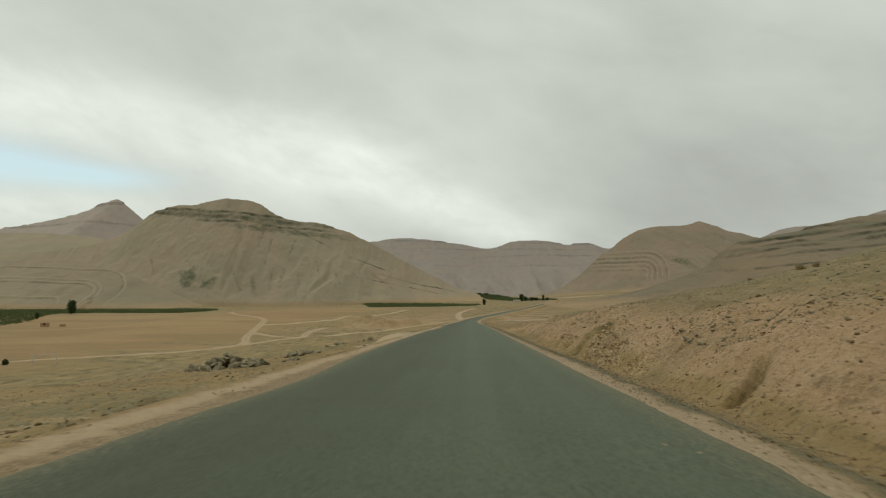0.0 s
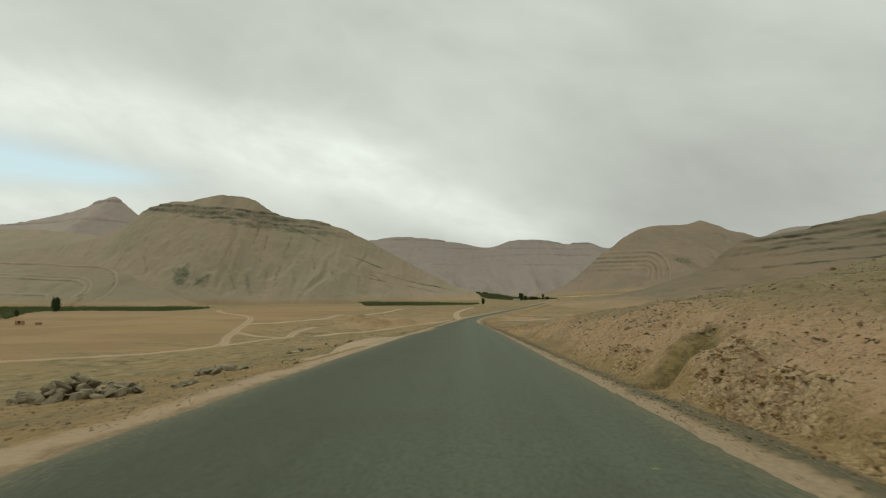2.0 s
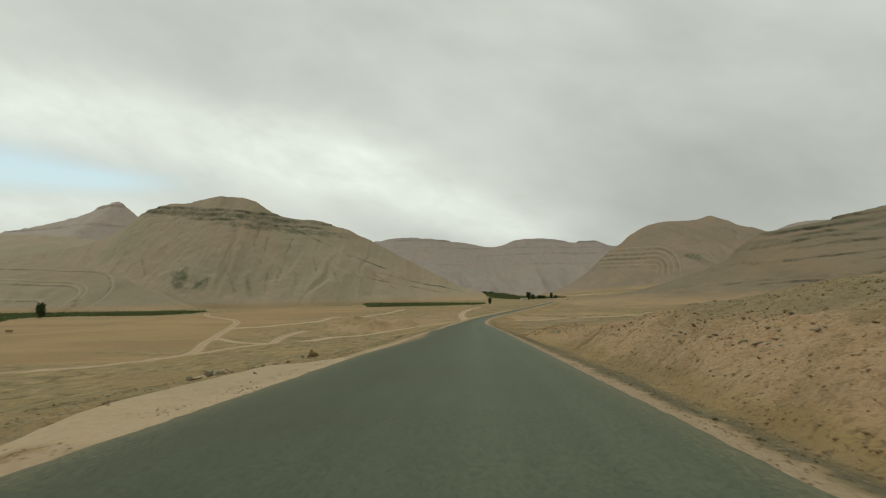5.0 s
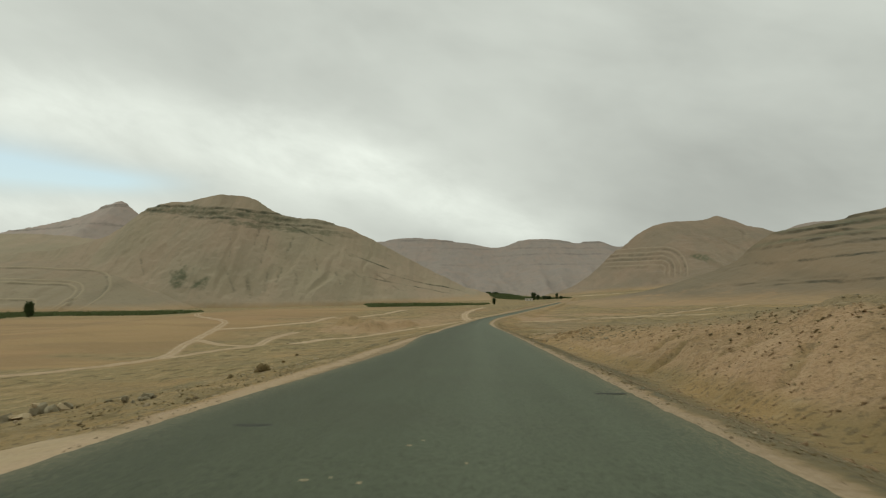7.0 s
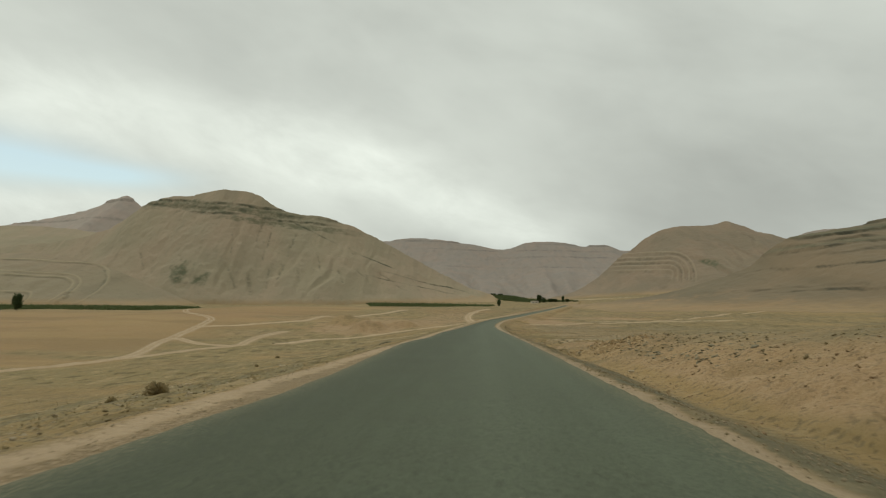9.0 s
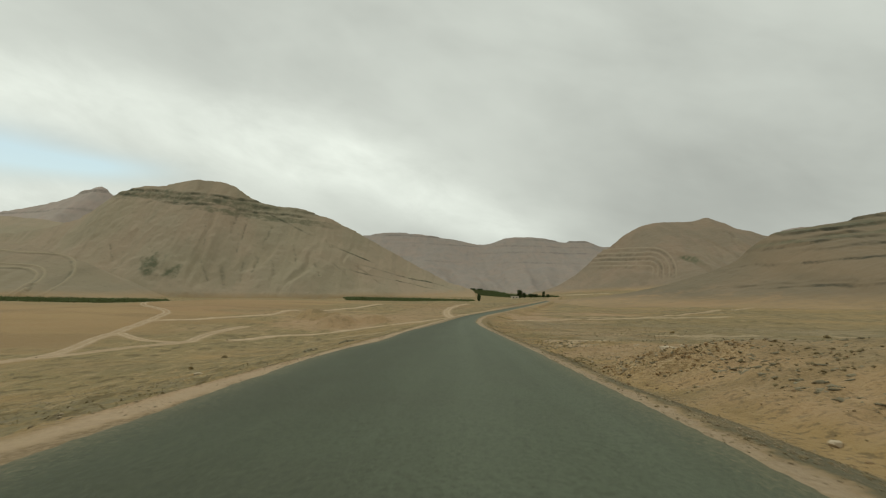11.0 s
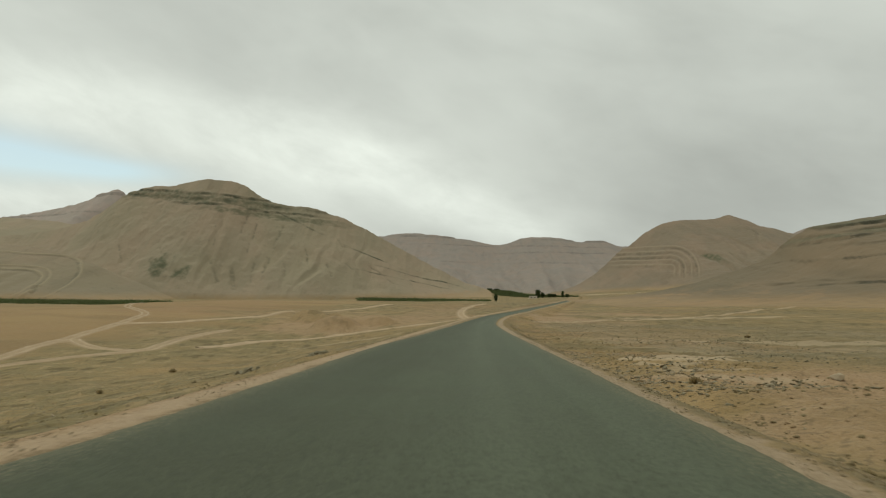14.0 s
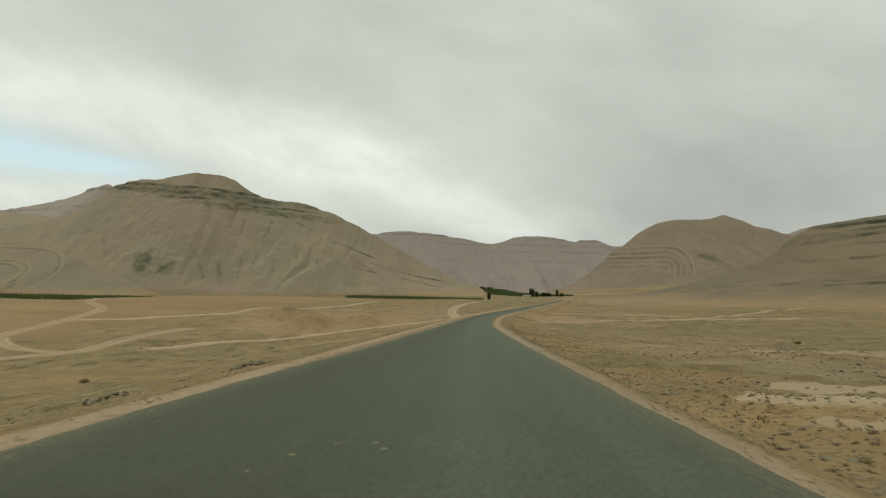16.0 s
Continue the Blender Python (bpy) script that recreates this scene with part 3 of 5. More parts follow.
    # bare pale flats on the open ground beside the road
    flats = ease(n1 + 0.35 * n2, 0.12, 0.30) * ease(np.abs(d), 8, 12) * ease(y, 100, 150) * (d > 0) * (1 - ease(y, 230, 330))
    pale = np.clip(0.2 * flats + bare, 0, 1)
    grey = ease(edge, 3.3, 3.6) * (1 - ease(edge, 5.5, 6.2)) * (d > 0) * np.clip(0.85 + 0.6 * n2, 0, 1) * np.clip(bank + 0.5, 0, 1)
    field = ease(a, 66 + 24 * n1, 96 + 24 * n1) * (1 - ease(y, 420, 600)) * (d < 0)
    bank_red = bank * ease(b, 0.2, 0.9) * (1 - ease(b + 3.0 * n2, 4.5, 10.0)) * (d > 0)
    mounds = ease(n1 + 0.5 * n2, 0.18, 0.45) * ease(y, 160, 230) * (1 - ease(np.abs(d), 120, 220))
    orange = np.clip(field * (0.62 + 0.55 * n1) + 0.8 * mounds + rust, 0, 1)
    earth = np.clip(bank_red, 0, 1) * (1 - shaded_olive)
    stony = np.clip(np.where(d > 0, ease(b + 3 * n2, 4, 9), ease(a, 6, 9) * (1 - ease(a, 25, 45))) * (0.40 + 1.0 * n1), 0, 1) * (1 - pale)
    grassy = np.clip(np.where(d > 0, ease(b, 3, 16) * (0.62 + 1.3 * n1), ease(a, 5, 9) * (1 - field) * (0.74 + 0.35 * ease(y, 80, 140) + 1.8 * n1)), 0, 1) * (1 - pale)
    open_plain = ease(y, 128, 150) * (1 - ease(y, 250, 330)) * (d > 0)
    grassy = np.clip(grassy + open_plain * ease(b + 2 * n2, 0.0, 4.0) * (0.45 + 0.9 * n1) * (1 - rust) * (1 - pale), 0, 1)
    orange, grassy = orange * (1 - shaded_olive), np.maximum(grassy * (1 - crumbly), 0.6 * shaded_olive)
    upper = bank * (d > 0) * ease(b + 2.5 * n2, 2.6 + 1.6 * (1 - ease(y, 45, 65)), 5.5 + 1.6 * (1 - ease(y, 45, 65))) * np.clip(0.95 + 0.8 * n1, 0, 1) * (0.5 + 0.5 * ease(y, 50, 70))
    grassy = grassy * (1 - 0.75 * rust)
    earth = np.maximum(earth, 0.85 * ease(y, 100, 112) * (1 - ease(y, 190, 230)) * (d < 0) * ease(a, 3.5, 3.8) * (1 - ease(a + 0.5 * n2, 4.7, 5.5)))
    for x1, y1, rx, ry, s in EARTHY:
        bared = s * (1 - ease(np.hypot((x - x1) / rx, (y - y1) / ry) + ragged, 0.7, 1.1))
        earth, grassy, stony = np.maximum(earth, bared), grassy * (1 - bared), stony * (1 - 0.7 * bared)
    upper = np.maximum(upper, open_plain * ease(d + 5 * n2, 10, 18) * (0.75 + 0.8 * n1) * (1 - pale) * (1 - rust) * (1 - earth))
    grassy = grassy * (1 - 0.6 * upper)
    return z, dict(field=field, upper=upper, crumbly=crumbly, shaded_olive=shaded_olive, earth=earth * (1 - 0.7 * upper), orange=orange, pale=pale, grey=grey, stony=stony, grassy=grassy, lateral=d)


def ground_z(x, y):
    return ground_parts(np.atleast_1d(np.asarray(x, float)), np.atleast_1d(np.asarray(y, float)))[0]


def sheet(name, X, Y, Z, masks, mat, smooth=True):
    """A grid of points (rows by columns) as one mesh, with its masks as attributes."""
    rows, cols = X.shape
    idx = np.arange(rows * cols).reshape(rows, cols)
    quads = np.stack([idx[:-1, :-1], idx[:-1, 1:], idx[1:, 1:], idx[1:, :-1]], -1).reshape(-1, 4)
    me = bpy.data.meshes.new(name)
    me.vertices.add(rows * cols)
    me.vertices.foreach_set("co", np.stack([X, Y, Z], -1).astype(np.float32).ravel())
    me.loops.add(quads.size)
    me.loops.foreach_set("vertex_index", quads.astype(np.int32).ravel())
    me.polygons.add(len(quads))
    me.polygons.foreach_set("loop_start", np.arange(0, quads.size, 4, dtype=np.int32))
    me.polygons.foreach_set("use_smooth", np.full(len(quads), smooth))
    for key, v in masks.items():
        at = me.attributes.new(key, "FLOAT", "POINT")
        at.data.foreach_set("value", np.broadcast_to(v, X.shape).astype(np.float32).ravel())
    me.update(calc_edges=True)
    me.validate()
    me.materials.append(mat)
    return new(name, me)


def steps(start, stop, first, growth):
    out, s = [start], first
    while out[-1] < stop:
        out.append(out[-1] + s)
        s *= growth
    return out


# dirt tracks across the valley floor, as lines on the ground
TRACKS = {
    "valley": [(-102, 146), (-89, 160), (-81, 172), (-74, 188), (-69, 206), (-66, 222), (-62, 238), (-59.3, 246), (-60.5, 257), (-62, 268), (-60, 292)],
    "curl": [(-69, 208), (-71, 220), (-77, 239), (-80.6, 255), (-84, 271), (-88, 292), (-95, 320), (-107, 338), (-124, 366), (-145, 420), (-170, 480)],
    "loop": [(-80, 260), (-75, 253), (-69, 248), (-59.5, 245)],
    "field_edge": [(-88, 291), (-72.5, 308), (-62, 329), (-48.6, 371), (-38, 430)],
    "road_branch": [(-52, 254), (-47.7, 266), (-39.5, 275), (-30, 286), (-20.8, 293), (-6, 298), (3.2, 300)],
    "side_road": [(-1.0, 292), (-4.0, 325), (-5.4, 357), (-3, 420), (4, 480)],
    "east": [(14, 296), (29.5, 313), (58.6, 344), (92.5, 386), (150, 470), (220, 570)],
}


def track_line(pts, step):
    p = np.array(pts, float)
    run = np.concatenate([[0], np.cumsum(np.hypot(*np.diff(p, axis=0).T))])
    s = np.arange(0, run[-1], step)
    return s, curve(s, np.stack([run, p[:, 0]], 1)), curve(s, np.stack([run, p[:, 1]], 1))


def track_distance(X, Y):
    out = np.full(X.shape, 9.0)
    near = (X > -200) & (X < 240) & (Y > 130) & (Y < 590)
    x, y = X[near], Y[near]
    best = np.full(x.shape, 9.0)
    for pts in TRACKS.values():
        _, cx, cy = track_line(pts, 5.0)
        for ax, ay, bx, by in zip(cx[:-1], cy[:-1], cx[1:], cy[1:]):
            t = np.clip(((x - ax) * (bx - ax) + (y - ay) * (by - ay)) / ((bx - ax) ** 2 + (by - ay) ** 2), 0, 1)
            best = np.minimum(best, np.hypot(x - ax - t * (bx - ax), y - ay - t * (by - ay)))
    out[near] = best
    return out


near = list(np.arange(-24, 60, 0.22)) + list(np.arange(60, 190, 0.30))
ys = np.array(list(-np.array(steps(24, 900, 1.0, 1.25))[:0:-1]) + near + steps(190, 4700, 0.4, 1.016))
half = list(np.arange(0.1, 20, 0.26)) + steps(20, 4300, 0.32, 1.032)
right_half = list(np.arange(0.1, 5.2, 0.26)) + list(np.arange(5.2, 11.2, 0.16)) + list(np.arange(11.2, 20, 0.26)) + steps(20, 4300, 0.32, 1.032)
ds = np.array([-v for v in half[::-1]] + right_half)
D, Yg = np.meshgrid(ds, ys)
Xg = D + road_x(Yg)
Zg, soils = ground_parts(Xg, Yg)
soils["track"] = track_distance(Xg, Yg)
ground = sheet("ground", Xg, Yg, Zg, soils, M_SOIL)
tagged(ground, "dry tan steppe ground with gravel verges and an earth bank", "ground", kind="structure")

ry = np.array(list(np.arange(-24, 180, 0.16)) + list(np.arange(180, 230, 0.5)) + steps(230, 1000, 1.0, 1.03))
rd = np.array([-3.42, -3.28, -3.12, -2.9, -2.4, -1.6, -0.8, 0, 0.8, 1.6, 2.4, 2.9, 3.12, 3.28, 3.42])
D, Yr = np.meshgrid(rd, ry)
wob = (0.05 * fbm(Yr * 0.4, D * 0 + np.sign(D) * 5.0, 61, 3, 0.5) + 0.05 * fbm(Yr * 2.2, D * 0 + np.sign(D) * 5.0, 63, 3, 0.7)) * (np.abs(D) > 2.6)
Xr = road_x(Yr) + D * curve(Yr, ROAD_W) * np.where(D < 0, curve(Yr, LEFT_EDGE) / 3.26, 1.0) + np.sign(D) * wob
Zr = road_z(Yr) + 0.03 * (1 - (D / 3.2) ** 2) - 0.16 * ease(np.abs(D), 3.2, 3.45) - 0.02
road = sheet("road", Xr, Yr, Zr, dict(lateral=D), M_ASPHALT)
tagged(road, "worn grey-green asphalt road with crumbling edges", "road", kind="structure")

# ---- hills ----
def hill(name, label, ridge, y0, front, back, mat, nx=420, nv=150, seed=1, gully=0.05, width=34.0, foot=1.35, ledges=(), stain=(), smooth_to=None, bands=(), torn_at=(), folds=(), spurs=1.3):
    """A ridge across the valley that rises out of the ground. ridge: (x, height of the crest). ledges: hard layers,
    each (level, thickness, strength, dip along x, x where it starts to bow down, bow, from x, to x). stain: (x, height,
    radius) of scrubby patches and of a dark hollow.
    torn_at: single scars (x, y at the top, x, y at the foot, width). folds: layers that bend over and down, (x and z of
    the bend, tilt, radii, thickness, from x, lean of the axis, y)."""
    xs = np.linspace(ridge[0][0], ridge[-1][0], nx)
    vs = np.concatenate([-np.linspace(1, 0, nv) ** 1.15, np.linspace(0, 1, nv // 4)[1:]])
    X, V = np.meshgrid(xs, vs)
    T = np.abs(V)
    H = curve(X, ridge)
    H = H + 0.014 * max(z for _, z in ridge) * fbm(X / (0.35 * width), X * 0, seed + 5, 4, 0.6)
    top = H - ground_z(X[0] * 1.0, X[0] * 0 + y0)[None, :]
    fade = np.clip(top / top.max(), 0, 1)
    Y = y0 + np.sign(V) * T * np.where(V < 0, front * (0.40 + 0.60 * fade), back)
    G, soil_under = ground_parts(X.ravel(), Y.ravel())
    G, rusty = G.reshape(X.shape), soil_under["orange"].reshape(X.shape)
    top = np.maximum(top, 0)
    R = top * (1 - T) ** foot
    # gullies run down the slope and fork
    warp = fbm(X / (2.5 * width), T * 2.2, seed + 3, 3) * 0.8
    g1 = np.abs(fbm(X / width + warp, T * 0.6, seed, 3))
    g2 = np.abs(fbm(X / (0.4 * width) + 2 * warp, T * 1.4, seed + 9, 3))
    some = ease(fbm(X / (4 * width), T * 1.5, seed + 60, 3), -0.35, 0.35)
    low = 1.0
    if smooth_to is not None:
        some = some * ease(X, smooth_to - 60, smooth_to + 60)
        low = ease(X, smooth_to - 90, smooth_to + 60)
    env = ease(T, 0.10, 0.45) * (1 - 0.9 * ease(T, 0.75, 1.0)) * (V < 0)
    cutting = some * (1 - ease(g1, 0.0, 0.20)) + 0.12 * low * (1 - some) * (1 - ease(g2, 0.0, 0.25))
    R = R - gully * top * env * cutting
    # spurs and hollows low on the slope
    g3 = np.abs(fbm(X / (0.55 * width) + 1.2 * warp, T * 0.5, seed + 13, 2))
    R = R + low * spurs * gully * top * ease(T, 0.35, 0.62) * (1 - ease(T, 0.72, 0.97)) * (ease(g3, 0.0, 0.35) - 0.4) * (V < 0)
    R = R + top * 0.05 * env * fbm(X / (1.1 * width), T * 2.5, seed + 25, 3)
    R = R + top * 0.012 * fbm(X / (0.2 * width), Y / (0.2 * width), seed + 20, 4) * ease(T, 0.0, 0.1) * (1 - ease(T, 0.85, 1))
    deep = np.zeros_like(R)
    # scars torn into the slope
    for x1, y1, x2, y2, wide in torn_at:
        u = np.clip((Y - y1) / (y2 - y1), 0, 1)
        bend = 0.35 * wide * fbm(Y / (2.2 * wide), X * 0 + x1, seed + 17, 3)
        across = np.hypot(X - x1 - u * (x2 - x1) - bend * 2, (Y - y1 - u * (y2 - y1)) * 0.7)
        cleft = (1 - ease(across, 0.1 * wide, wide)) * (V < 0) * np.clip(0.75 + 1.2 * fbm(Y / wide, X * 0 + x2, seed + 19, 3), 0, 1)
        R = R - 0.45 * wide * cleft
        deep = np.maximum(deep, cleft)
    Z = G + R
    # hard layers stand out as small cliffs
    ledge_scar_shade = np.zeros_like(Z)
    wob = 3.0 * fbm(X / (0.9 * width), Y / (0.9 * width), seed + 30, 4)
    for k, (q, w, s, dip, xb, bow, xa, xz) in enumerate(ledges):
        lev = Z + dip * (X - xb) + bow * (np.maximum(X - xb, 0) / 100.0) ** 2 + wob
        u = (lev - q) / w
        keep = np.clip(0.72 + 1.6 * fbm(X / (0.8 * width), Z * 0 + 3.7 * k, seed + 44, 4, 0.6), 0, 1)
        keep = keep * ease(X, xa - 25, xa + 25) * (1 - ease(X, xz - 25, xz + 25)) * (np.abs(u) < 1) * (V <= 0.05)
        Z = Z + w * s * (np.sign(u) * np.abs(u) ** 0.35 - u) * keep
        ledge_scar_shade = np.maximum(ledge_scar_shade, np.exp(-((u + 0.1) / 0.6) ** 2) * keep)
    scrub = np.zeros_like(Z)
    # torn scars join the dark rock mask: shade painted into their hollows
    ledge_scar_shade = np.maximum(ledge_scar_shade, 0.42 * deep ** 1.5)
    light = np.zeros_like(Z)
    for x0, z0, tilt, radii, thick, xa, lean, yb in folds:
        U = X + lean * (yb - Y)
        r = np.hypot(np.maximum(U - x0, 0), np.maximum(Z + tilt * (U - x0) - z0, 0)) + 0.4 * wob
        here = (V < 0) * ease(X, xa - 20, xa + 25) * ease(Z, z0 - 22, z0 - 6) * ((U > x0) | (Z + tilt * (U - x0) > z0))
        rise = np.zeros_like(Z)
        for k, r0 in enumerate(radii):
            some_k = np.clip(0.6 + 1.6 * fbm(X / 30, Z / 30 + 5.0 * k, seed + 70 + k, 3), 0, 1) * here
            ledge_scar_shade = np.maximum(ledge_scar_shade, 0.6 * np.exp(-((r - r0) / (0.45 * thick)) ** 2) * some_k)
            pale = np.exp(-((r - r0 - 0.9 * thick) / (0.5 * thick)) ** 2) * here
            light, rise = np.maximum(light, pale), rise + 0.7 * thick * pale
        Z = Z + rise
    for sx, sz, sr in stain:
        r = np.hypot(X - sx, 1.3 * (Z - sz)) / sr + 0.7 * fbm(X / 9, Z / 9, seed + 80, 3)
        scrub = np.maximum(scrub, 1 - ease(r, 0.4, 1.0))
    for q, w, dip, xb, xa, xz in bands:
        u = np.abs(Z + dip * (X - xb) - q) / w + 0.8 * fbm(X / 14, Z / 6, seed + 85, 4)
        scrub = np.maximum(scrub, 0.8 * (1 - ease(u, 0.5, 1.1)) * ease(X, xa - 30, xa + 30) * (1 - ease(X, xz - 60, xz + 60)) * (V < 0))
    Z = Z - 2.5 * ease(T, 0.93, 1.0) - 1.0 * (top < 0.5)
    ob = sheet(name, X, Y, Z, dict(ledge_scar_shade=ledge_scar_shade, light=light, scree=some * (1 - ease(g1, 0.02, 0.15)) * env, scrub=scrub, toe=1 - ease(R, 1.0, 9.0), rusty=rusty * (1 - ease(R, 4.0, 16.0))), mat)
    return tagged(ob, label, "hill", kind="structure")


hill("hill_north_west", "broad bare hill with a dark rock band under its rounded top",
     [(-1080, -8), (-960, 40), (-820, 68), (-710, 84), (-650, 91), (-618, 97), (-581, 109), (-548, 127), (-535, 138), (-516, 150), (-492, 158), (-450, 162), (-403, 171), (-370, 170), (-347, 164), (-304, 140), (-248, 131), (-206, 119),
      (-164, 101), (-118, 75), (-72, 52), (-27, 29), (19, 11), (60, -2)],
     1120, 200, 260, M_HILL, nx=900, nv=240, seed=4, gully=0.030, width=46, foot=1.12, stain=[(-395, 36, 22), (-365, 26, 16)], smooth_to=-360, spurs=0.9, bands=[(132, 10, 0.09, -320, -530, -260), (118, 5, 0.11, -320, -380, -200)],
     torn_at=[(-273, 1080, -274, 996, 3.2), (-323, 1084, -322, 1052, 2.9), (-310, 1082, -305, 1050, 2.2), (-306, 1040, -302, 1022, 2.2), (-356, 1050, -346, 1020, 1.8), (-346, 999, -323, 973, 4.3), (-252, 1014, -244, 998, 3.6), (-197, 1024, -186, 1006, 3.6),
              (-473, 1017, -457, 993, 3.2), (-172, 1036, -155, 1026, 2.9), (-142, 1050, -110, 1032, 2.9), (-420, 1016, -401, 988, 2.5), (-313, 992, -298, 970, 5.0), (-195, 1079, -185, 1066, 2.9), (-232, 1050, -222, 1024, 2.5), (-290, 1010, -283, 980, 2.9)],
     ledges=[(140, 4, 0.5, 0.09, -320, 0, -540, -150), (132, 5, 0.55, 0.09, -320, 0, -520, -190), (124, 3.5, 0.45, 0.09, -320, 0, -440, -230),
             (103.5, 1.8, 0.5, 0.50, -250, 0, -300, -225), (60, 1.3, 0.5, 0.40, -150, 0, -175, -95),
             (36, 1.5, 0.6, 0.24, -100, 0, -130, -25), (26, 1.2, 0.6, 0.20, -100, 0, -150, -50)])
hill("spur_west", "low bare spur with curving rock ledges",
     [(-1500, -9), (-1200, 50), (-900, 62), (-676, 56), (-601, 56), (-505, 52), (-468, 43), (-438, 34), (-392, 12), (-345, -8)],
     900, 190, 200, M_SPUR, nx=900, nv=240, seed=15, gully=0.03, width=50, foot=1.0, stain=[(-585, 28, 14)],
     folds=[(-478, -14, 0.03, (20, 38, 42, 57), 1.5, -1300, 0.0, 850)], torn_at=[(-440, 800, -432, 770, 4)])
hill("hill_west", "bare grey-green ridge behind the spur",
     [(-2600, 0), (-2200, 150), (-1233, 147), (-1040, 156), (-899, 152), (-783, 133), (-706, 95), (-620, 40), (-560, 0)],
     1500, 420, 300, M_HILL, nx=240, nv=90, seed=23, gully=0.03, width=80, foot=1.0, stain=[(-850, 60, 26)])
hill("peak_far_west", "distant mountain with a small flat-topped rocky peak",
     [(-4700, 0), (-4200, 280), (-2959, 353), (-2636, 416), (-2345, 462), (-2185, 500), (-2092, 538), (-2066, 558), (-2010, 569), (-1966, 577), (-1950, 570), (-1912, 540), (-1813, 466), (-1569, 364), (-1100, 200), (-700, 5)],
     3800, 1200, 400, M_PEAK_HAZE, nx=420, nv=100, seed=31, gully=0.04, width=150, foot=1.15, ledges=[(545, 14, 0.8, -0.1, -2000, 0, -2100, -1900), (420, 10, 0.4, 0, -2000, 0, -4000, -1600)])
hill("mesa_north", "long distant table mountain closing the valley, its mauve-grey holding painted haze",
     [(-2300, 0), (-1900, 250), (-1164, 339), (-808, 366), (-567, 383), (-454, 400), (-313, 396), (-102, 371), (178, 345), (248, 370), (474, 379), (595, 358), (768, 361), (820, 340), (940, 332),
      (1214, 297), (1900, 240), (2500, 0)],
     4300, 1700, 300, M_FAR_HAZE, nx=420, nv=120, seed=37, gully=0.05, width=170, foot=1.6,
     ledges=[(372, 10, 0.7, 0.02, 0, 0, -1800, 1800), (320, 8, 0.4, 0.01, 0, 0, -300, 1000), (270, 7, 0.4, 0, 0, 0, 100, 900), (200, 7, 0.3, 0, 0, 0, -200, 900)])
hill("hill_north_east", "rounded bare hill with folded rock layers on its flank",
     [(60, -4), (140, 12), (237, 44), (292, 85), (321, 113), (355, 137), (376, 155), (418, 178), (487, 189), (529, 189), (570, 199), (604, 188), (638, 175), (679, 168), (722, 152),
      (812, 119), (1000, 60), (1150, 0)],
     1720, 480, 300, M_HILL_EAST, nx=860, nv=260, seed=43, gully=0.03, width=70, foot=1.25,
     # this stain paints the dark of a hollow beside the folds
     stain=[(440, 84, 15)], folds=[(368, 62, 0.06, (5, 15, 25, 36, 48), 4.0, 300, 0.30, 1470)],
     torn_at=[(700, 1600, 690, 1500, 5), (560, 1610, 575, 1560, 4), (640, 1590, 655, 1540, 4)])
hill("hill_far_east", "distant bare hill, its mauve holding painted haze",
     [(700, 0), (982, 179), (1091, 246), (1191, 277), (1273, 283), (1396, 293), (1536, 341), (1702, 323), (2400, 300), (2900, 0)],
     2600, 700, 300, M_FAR_HAZE, nx=200, nv=70, seed=51, gully=0.04, width=110, foot=1.2, ledges=[(240, 8, 0.6, 0, 0, 0, 900, 2400), (200, 8, 0.5, 0, 0, 0, 900, 2400)])
hill("ridge_east", "long bare hillside with dark layered rock ledges near its crest",
     [(60, -7), (100, 2), (148, 9), (164, 13), (187, 20.5), (211, 28), (230, 38), (238, 46), (256, 57), (285, 64), (322, 72), (354, 80), (387, 85), (430, 88), (520, 96), (700, 90), (1000, -8)],
     680, 420, 200, M_HILL_NEAR, nx=620, nv=300, seed=57, gully=0.02, width=40, foot=1.45, stain=[(330, 30, 10)], bands=[(68, 3, -0.12, 330, 240, 900), (58, 2, -0.12, 330, 235, 900)],
     ledges=[(80, 2.2, 0.9, -0.12, 330, 0, 280, 900), (73, 2.6, 0.9, -0.12, 330, 0, 245, 900), (66, 3.0, 0.9, -0.12, 330, 0, 238, 900), (60, 2.6, 0.9, -0.12, 330, 0, 238, 900), (54.5, 2.4, 0.9, -0.12, 330, 0, 240, 900), (48, 1.8, 0.8, -0.10, 330, 0, 260, 900),
             (37.5, 1.1, 0.8, -0.08, 330, 0, 228, 900), (31, 1.0, 0.7, -0.06, 330, 0, 270, 700), (24, 1.5, 0.9, -0.08, 330, 0, 188, 700), (21, 1.3, 0.9, -0.08, 330, 0, 210, 700), (17, 1.0, 0.6, -0.05, 330, 0, 240, 700)])

# ---- helpers for things ----
rng = np.random.default_rng(7)


def mesh_of(name, verts, faces, mat, smooth=False):
    me = bpy.data.meshes.new(name)
    me.from_pydata([tuple(v) for v in verts], [], [tuple(f) for f in faces])
    me.update()
    if smooth:
        me.polygons.foreach_set("use_smooth", np.full(len(me.polygons), True))
    me.materials.append(mat)
    return me


def part(name, data, parent, at=None, label=""):
    """Links a mesh, or a bmesh with its material, as one part under its thing."""
    ob = new(name, data)
    ob.parent = parent
    if at is not None:
        ob.matrix_basis = at
    return tagged(ob, label) if label else ob


def base(name, x, y, label, category, group="", sink=0.0, turn=0.0):
    """An Empty on the ground, which carries a thing."""
    ob = new(name)
    ob.empty_display_size = 0.2
    ob.matrix_basis = pose(x, y, float(ground_z(x, y)[0]) - sink, 0, 0, turn)
    return tagged(ob, label, category, group)


